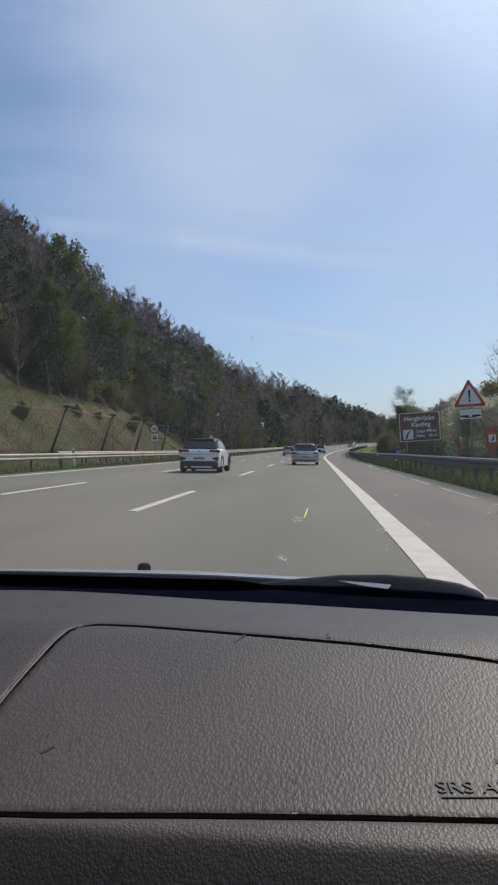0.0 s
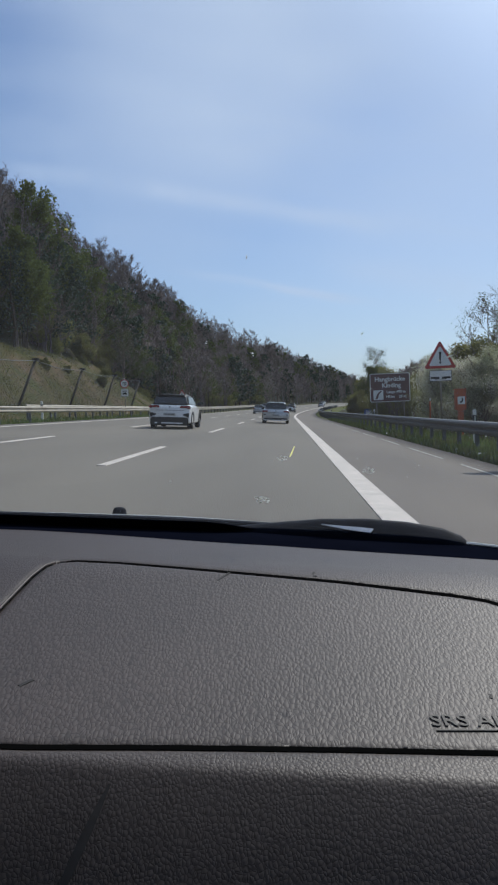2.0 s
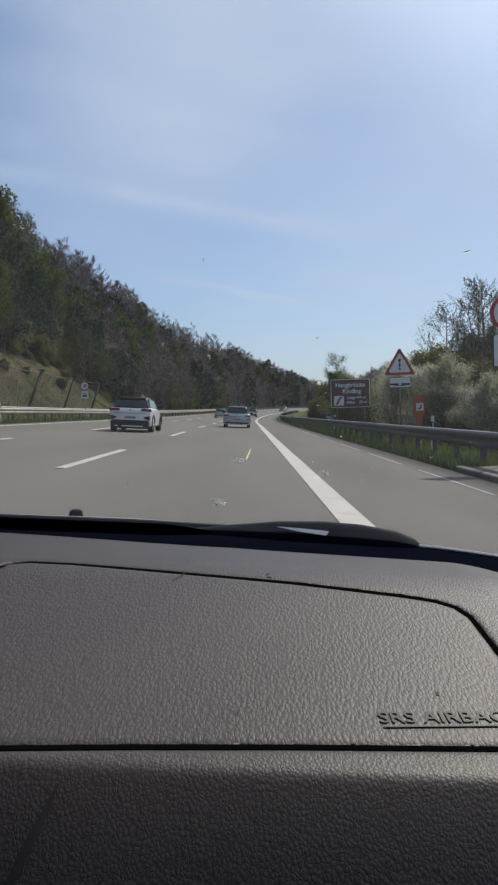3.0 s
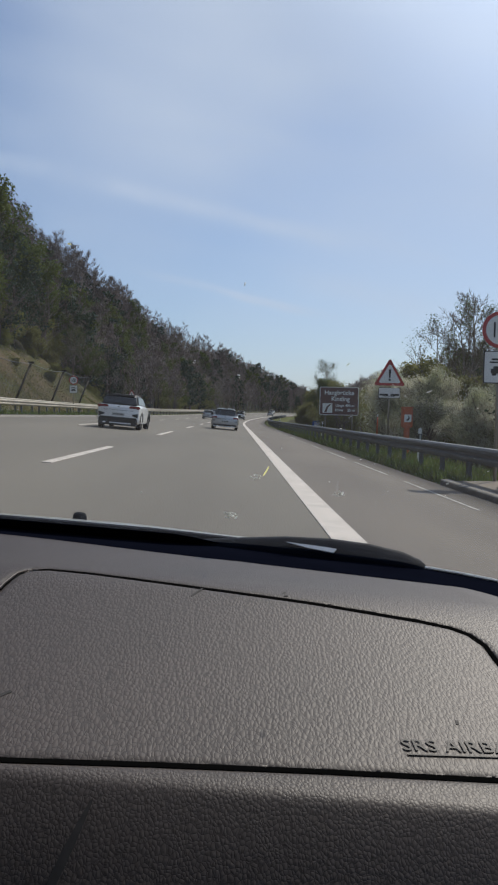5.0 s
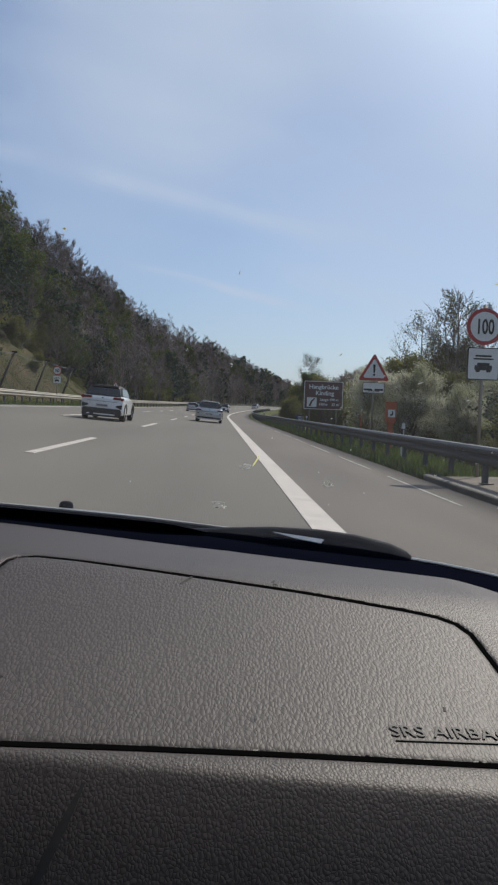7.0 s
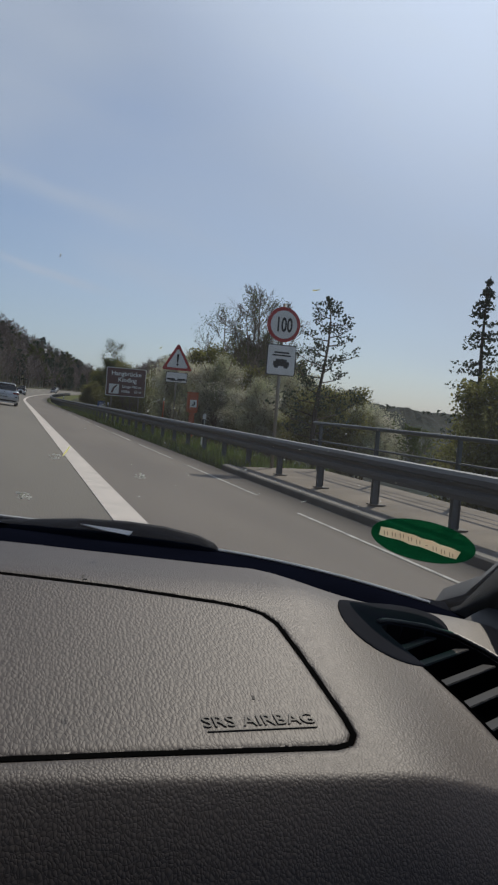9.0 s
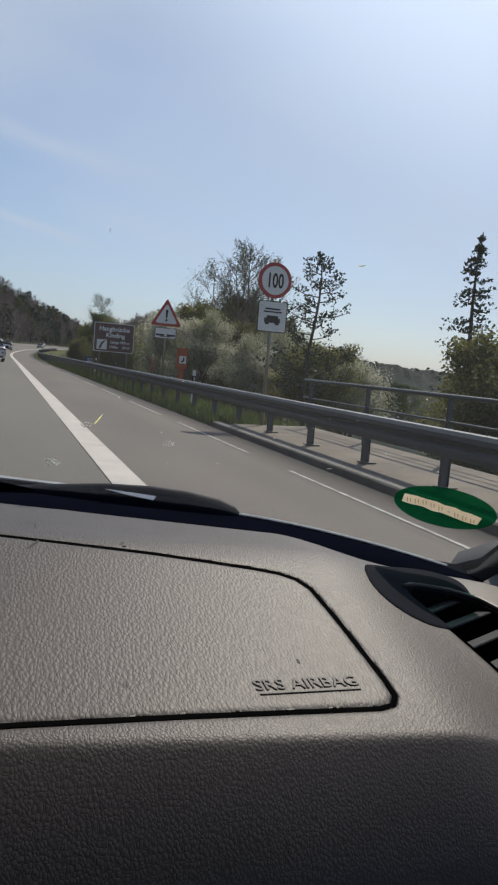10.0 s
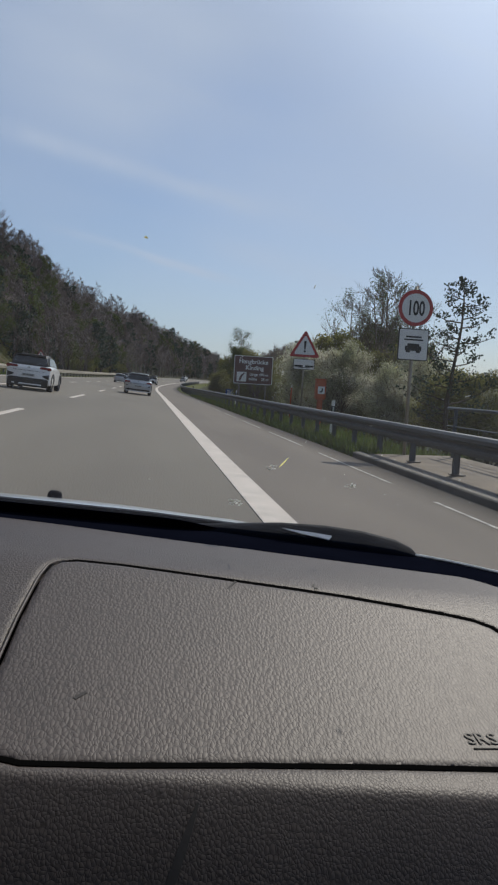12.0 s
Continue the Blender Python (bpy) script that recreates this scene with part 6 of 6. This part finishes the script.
# roadside growth on the valley side: bushes near the rail, bare trees behind
for kind, k, s, y, size in (
        ("blossom", 1, 9.2, 40.0, 1.15), ("blossom", 2, 8.6, 33.0, 1.0), ("blossom", 1, 10.2, 47.0, 1.25), ("bush", 1, 10.4, 36.5, 1.2),
        ("bush", 3, 12.6, 53.0, 1.2), ("blossom", 3, 13.4, 60.0, 1.2), ("bush", 2, 11.4, 68.0, 1.3), ("bush", 1, 11.0, 78.0, 1.3), ("blossom", 2, 12.2, 90.0, 1.3), 
        ("bare", 1, 10.8, 44.0, 0.66), ("bare", 2, 11.6, 37.0, 0.92), ("budding", 2, 12.6, 46.0, 0.92), ("bare", 2, 13.4, 54.0, 0.72), ("bare", 3, 11.4, 32.0, 0.78), ("bare", 4, 11.0, 50.0, 0.58),
        ("budding", 1, 12.6, 39.0, 0.92), ("budding", 4, 10.2, 47.5, 0.52), ("bush", 1, 11.8, 33.5, 1.05), ("bush", 2, 12.4, 43.0, 1.2), ("bare", 1, 14.6, 41.0, 0.84),
        ("leafy", 2, 12.0, 100.0, 0.78), ("budding", 1, 12.4, 103.0, 1.15), ("bush", 2, 12.6, 106.0, 1.3), ("bush", 1, 9.4, 96.0, 0.8), 
        ("blossom", 2, 9.6, 28.0, 0.8), ("bush", 3, 10.8, 25.0, 0.75), ("blossom", 3, 11.6, 30.5, 0.95), ("blossom", 1, 13.2, 26.5, 0.9), ("scots", 5, 9.2, 21.5, 0.56), ("spruce", 1, 18.2, 26.0, 1.08), ("bush", 1, 13.8, 19.0, 0.85), ("blossom", 1, 12.6, 16.4, 0.75), ("bush", 2, 11.2, 14.0, 0.7), ("bare", 3, 9.8, 66.0, 0.62)):
    p = spot(s, y)
    tree(kind, k, stand(p.x, p.y, p.z - 0.05, size, rt.uniform(0, 360)))
# front row of the wooded slope on the hill side
for i in range(52):
    y = 22 + i * 4.6 + rt.uniform(-1.5, 1.5)
    s = -15.8 - (7.0 if y < 118 else 1.2) - rt.uniform(0, 5)
    kind = rt.choice(["pine", "bare", "leafy", "bush", "bare", "bush", "pine", "budding", "bush"])
    size = rt.uniform(0.65, 1.05) if kind != "bush" else rt.uniform(0.7, 1.2)
    p = spot(s, y)
    tree(kind, rt.randint(1, 3), stand(p.x, p.y, p.z - 0.1, size, rt.uniform(0, 360)))
# low scrub on the earth bank
for i in range(12):
    y, s = rt.uniform(34, 128), -24.6 + 5.0 * rt.random() ** 2
    p = spot(s, y)
    tree("bush", rt.randint(1, 3), stand(p.x, p.y, p.z - 0.35, rt.uniform(0.18, 0.42), rt.uniform(0, 360)))


def wood_of(name, label, places):
    """A stretch of woodland: far trees joined by their kind of surface, one object of stuff."""
    vs, fs, mi, mats = [], [], [], []
    total = 0
    chunks_v, chunks_f, chunks_m = [], [], []
    for kind, k, x, y, z, size, turn_ in places:
        det = 1 if 0 < y < 105 else 0
        for which, cl in enumerate(proto(kind, k, det)):
            if not cl.f:
                continue
            mt = M[WOOD_OF[kind] if which == 0 else LEAF_OF[kind]]
            if mt not in mats:
                mats.append(mt)
            arr = ARR.get((kind, k, which, det))
            if arr is None:
                arr = ARR[(kind, k, which, det)] = (np.array([tuple(v) for v in cl.v]), cl.f)
            c, s_ = math.cos(turn_), math.sin(turn_)
            rot = np.array([[c, s_, 0], [-s_, c, 0], [0, 0, 1]]) * size
            chunks_v.append(arr[0] @ rot + np.array([x, y, z]))
            off = total
            chunks_f.extend([tuple(i + off for i in f) for f in arr[1]])
            chunks_m.extend([mats.index(mt)] * len(arr[1]))
            total += len(arr[0])
    me = bpy.data.meshes.new(name)
    me.from_pydata(np.concatenate(chunks_v).tolist(), [], chunks_f)
    for mt in mats:
        me.materials.append(mt)
    me.polygons.foreach_set("material_index", chunks_m)
    me.update()
    return thing(name, label, "woodland", kind="stuff", me=me)


ARR = {}
rw = random.Random(5)
places = []
for i in range(1900):
    y = 12 + 690 * rw.random() ** 1.5
    d = rw.random()
    s = -24.5 - 58 * d
    if y > 125:
        s += 7.0 * (1 - d)
    r = rw.random()
    patch = noise.noise(Vector((s * 0.04, y * 0.03, 0.5)))
    if d > 0.50 or (d > 0.34 and y < 60):
        kind = "bare" if r < 0.88 else "pine" if r < 0.92 else "budding"
    elif d < 0.42 and y < 150:
        kind = "pine" if r < 0.62 else "bare" if r < 0.95 else "leafy"
    elif patch > 0.05:
        kind = "pine" if r < 0.36 else "spruce" if r < 0.40 else "bare" if r < 0.92 else "leafy"
    else:
        kind = "bare" if r < 0.80 else "pine" if r < 0.87 else "leafy" if r < 0.94 else "budding"
    p = spot(s, y)
    places.append((kind, rw.randint(1, 4), p.x, p.y, p.z - 0.2, rw.uniform(0.85, 1.45), rw.random() * 6.28))
for i in range(330):
    y, d = rw.uniform(18, 230), rw.random()
    s = (-24.0 if y < 122 else -17.5) - 22 * d ** 1.5
    p = spot(s, y)
    places.append((rw.choice(["bush", "bush", "leafy", "bare", "bare"]), rw.randint(1, 4), p.x, p.y, p.z - 0.3, rw.uniform(0.45, 0.8) * (2.0 if d > 0.3 else 1.4), rw.random() * 6.28))
wood_of("hillside_woodland", "mixed spring woodland of bare trees and dark pines on the hillside", places)
places = []
for i in range(430):                                 # a wooded spur that climbs away from the road and drops to the valley
    y = 72 + 190 * rw.random()
    s = 13 + (10 + 0.30 * y) * rw.random()
    x = bend(y) + s
    bearing = math.degrees(math.atan2(x, y))
    crest = np.interp(bearing, (5.0, 7.0, 10.0, 14.0, 18.0, 20.5, 23.0, 27.0), (0.010, 0.028, 0.062, 0.085, 0.110, 0.085, 0.025, 0.0))
    p = spot(s, y)
    tall = 1.0 + math.hypot(x, y) * crest * rw.uniform(0.55, 1.0) - p.z
    kind = rw.choice(["bare", "bare", "bare", "budding", "pine", "leafy"])
    if tall > 3.0:
        places.append((kind, rw.randint(1, 4), p.x, p.y, p.z - 0.2, min(2.0, tall / 10.8), rw.random() * 6.28))
for i in range(560):
    y = 620 + 600 * rw.random() ** 1.2
    s = -170 + 480 * rw.random()
    kind = rw.choice(["bare", "bare", "pine", "spruce", "pine"])
    k = bend(y)
    places.append((kind, rw.randint(1, 4), k + s, y, surface(s, y) - 0.5, rw.uniform(1.1, 1.7), rw.random() * 6.28))
for i in range(260):
    y = 40 + 760 * rw.random()
    s = 45 + 420 * rw.random()
    kind = rw.choice(["bare", "pine", "bush", "pine"])
    p = spot(s, y)
    places.append((kind, rw.randint(1, 4), p.x, p.y, p.z - 2.0, rw.uniform(0.5, 0.8), rw.random() * 6.28))
wood_of("valley_woodland", "grey-brown woods across the valley and round the bend", places)

# closed canopy of the woods down the valley side
rows_, cols_ = 74, 150
fv, ff_ = [], []
for i in range(rows_):
    r = 46.0 * (1900.0 / 46.0) ** (i / (rows_ - 1))
    for j in range(cols_):
        a = radians(13.5 + 56.0 * j / (cols_ - 1) - 11.0 * smooth(60, 500, r))
        x, y = r * math.sin(a), r * math.cos(a)
        s = x - bend(y)
        lump = noise.noise(Vector((x * 0.11, y * 0.11, 2.0))) * 2.6 + noise.noise(Vector((x * 0.33, y * 0.33, 5.0))) * 1.6 + noise.noise(Vector((x * 0.012, y * 0.012, 8.0))) * 3.0 * smooth(150, 500, r)
        top = surface(max(s, 9.0), y) + 2.2 * smooth(46, 110, r) + lump * smooth(40, 90, r) - 3.0 * (1 - smooth(46, 70, r))
        fv.append((x, y, top - 14.0 * (1 - smooth(10.0, 26.0, s))))
for i in range(rows_ - 1):
    for j in range(cols_ - 1):
        a = i * cols_ + j
        ff_.append((a, a + 1, a + cols_ + 1, a + cols_))
thing("valley_canopy", "dark closed woods far down the valley side", "woodland", kind="stuff", me=mesh_of("valley_canopy", fv, ff_, M["far_wood"]))

# ---- grass along the verges ----
rgx = random.Random(21)
bvv, bff = [], []
for i in range(17000):
    if i % 5:
        y = BR1 + 0.1 + 62 * rgx.random() ** 1.8
        s = TAR_R + 0.12 + 2.6 * rgx.random() ** 1.4
    else:
        y = 22 + 60 * rgx.random()
        s = -12.2 - 2.8 * rgx.random()
    p = spot(s, y)
    h = rgx.uniform(0.10, 0.34)
    a = rgx.random() * 6.28
    w = rgx.uniform(0.008, 0.02) * (1 + y / 40)
    u = Vector((math.cos(a), math.sin(a), 0))
    tip = p + Vector((rgx.uniform(-0.12, 0.12), rgx.uniform(-0.12, 0.12), h))
    k = len(bvv)
    bvv.extend([p - u * w, p + u * w, (p + tip) * 0.5 + u * w * 0.6 + Vector((0, 0, 0.03)), tip])
    bff.append((k, k + 1, k + 2, k + 3))
split_v, split_f = len(bvv), len(bff)
for i in range(30000):
    y, s = rgx.uniform(22, 128), -15.6 - 8.4 * rgx.random()
    p = spot(s, y)
    lush = noise.noise(Vector((s * 0.3, y * 0.15, 4)))
    if lush < -0.12 and i % 3:
        continue
    h = rgx.uniform(0.10, 0.40) * (1.5 if lush > 0.1 else 0.6)
    a = rgx.random() * 6.28
    w = rgx.uniform(0.010, 0.024)
    u = Vector((math.cos(a), math.sin(a), 0))
    tip = p + Vector((rgx.uniform(-0.3, 0.3), rgx.uniform(-0.3, 0.3), h))
    k = len(bvv)
    bvv.extend([p - u * w, p + u * w, (p + tip) * 0.5 + u * w * 0.6 + Vector((0, 0, 0.03)), tip])
    bff.append((k, k + 1, k + 2, k + 3))
thing("verge_grass", "long spring grass under the guard rails", "grass", kind="stuff", me=mesh_of("verge_grass", bvv[:split_v], bff[:split_f], M["blade"]))
thing("bank_grass", "dry tufts and weeds on the brown earth bank", "grass", kind="stuff", me=mesh_of("bank_grass", bvv[split_v:], [tuple(i - split_v for i in f) for f in bff[split_f:]], M["dry_blade"]))
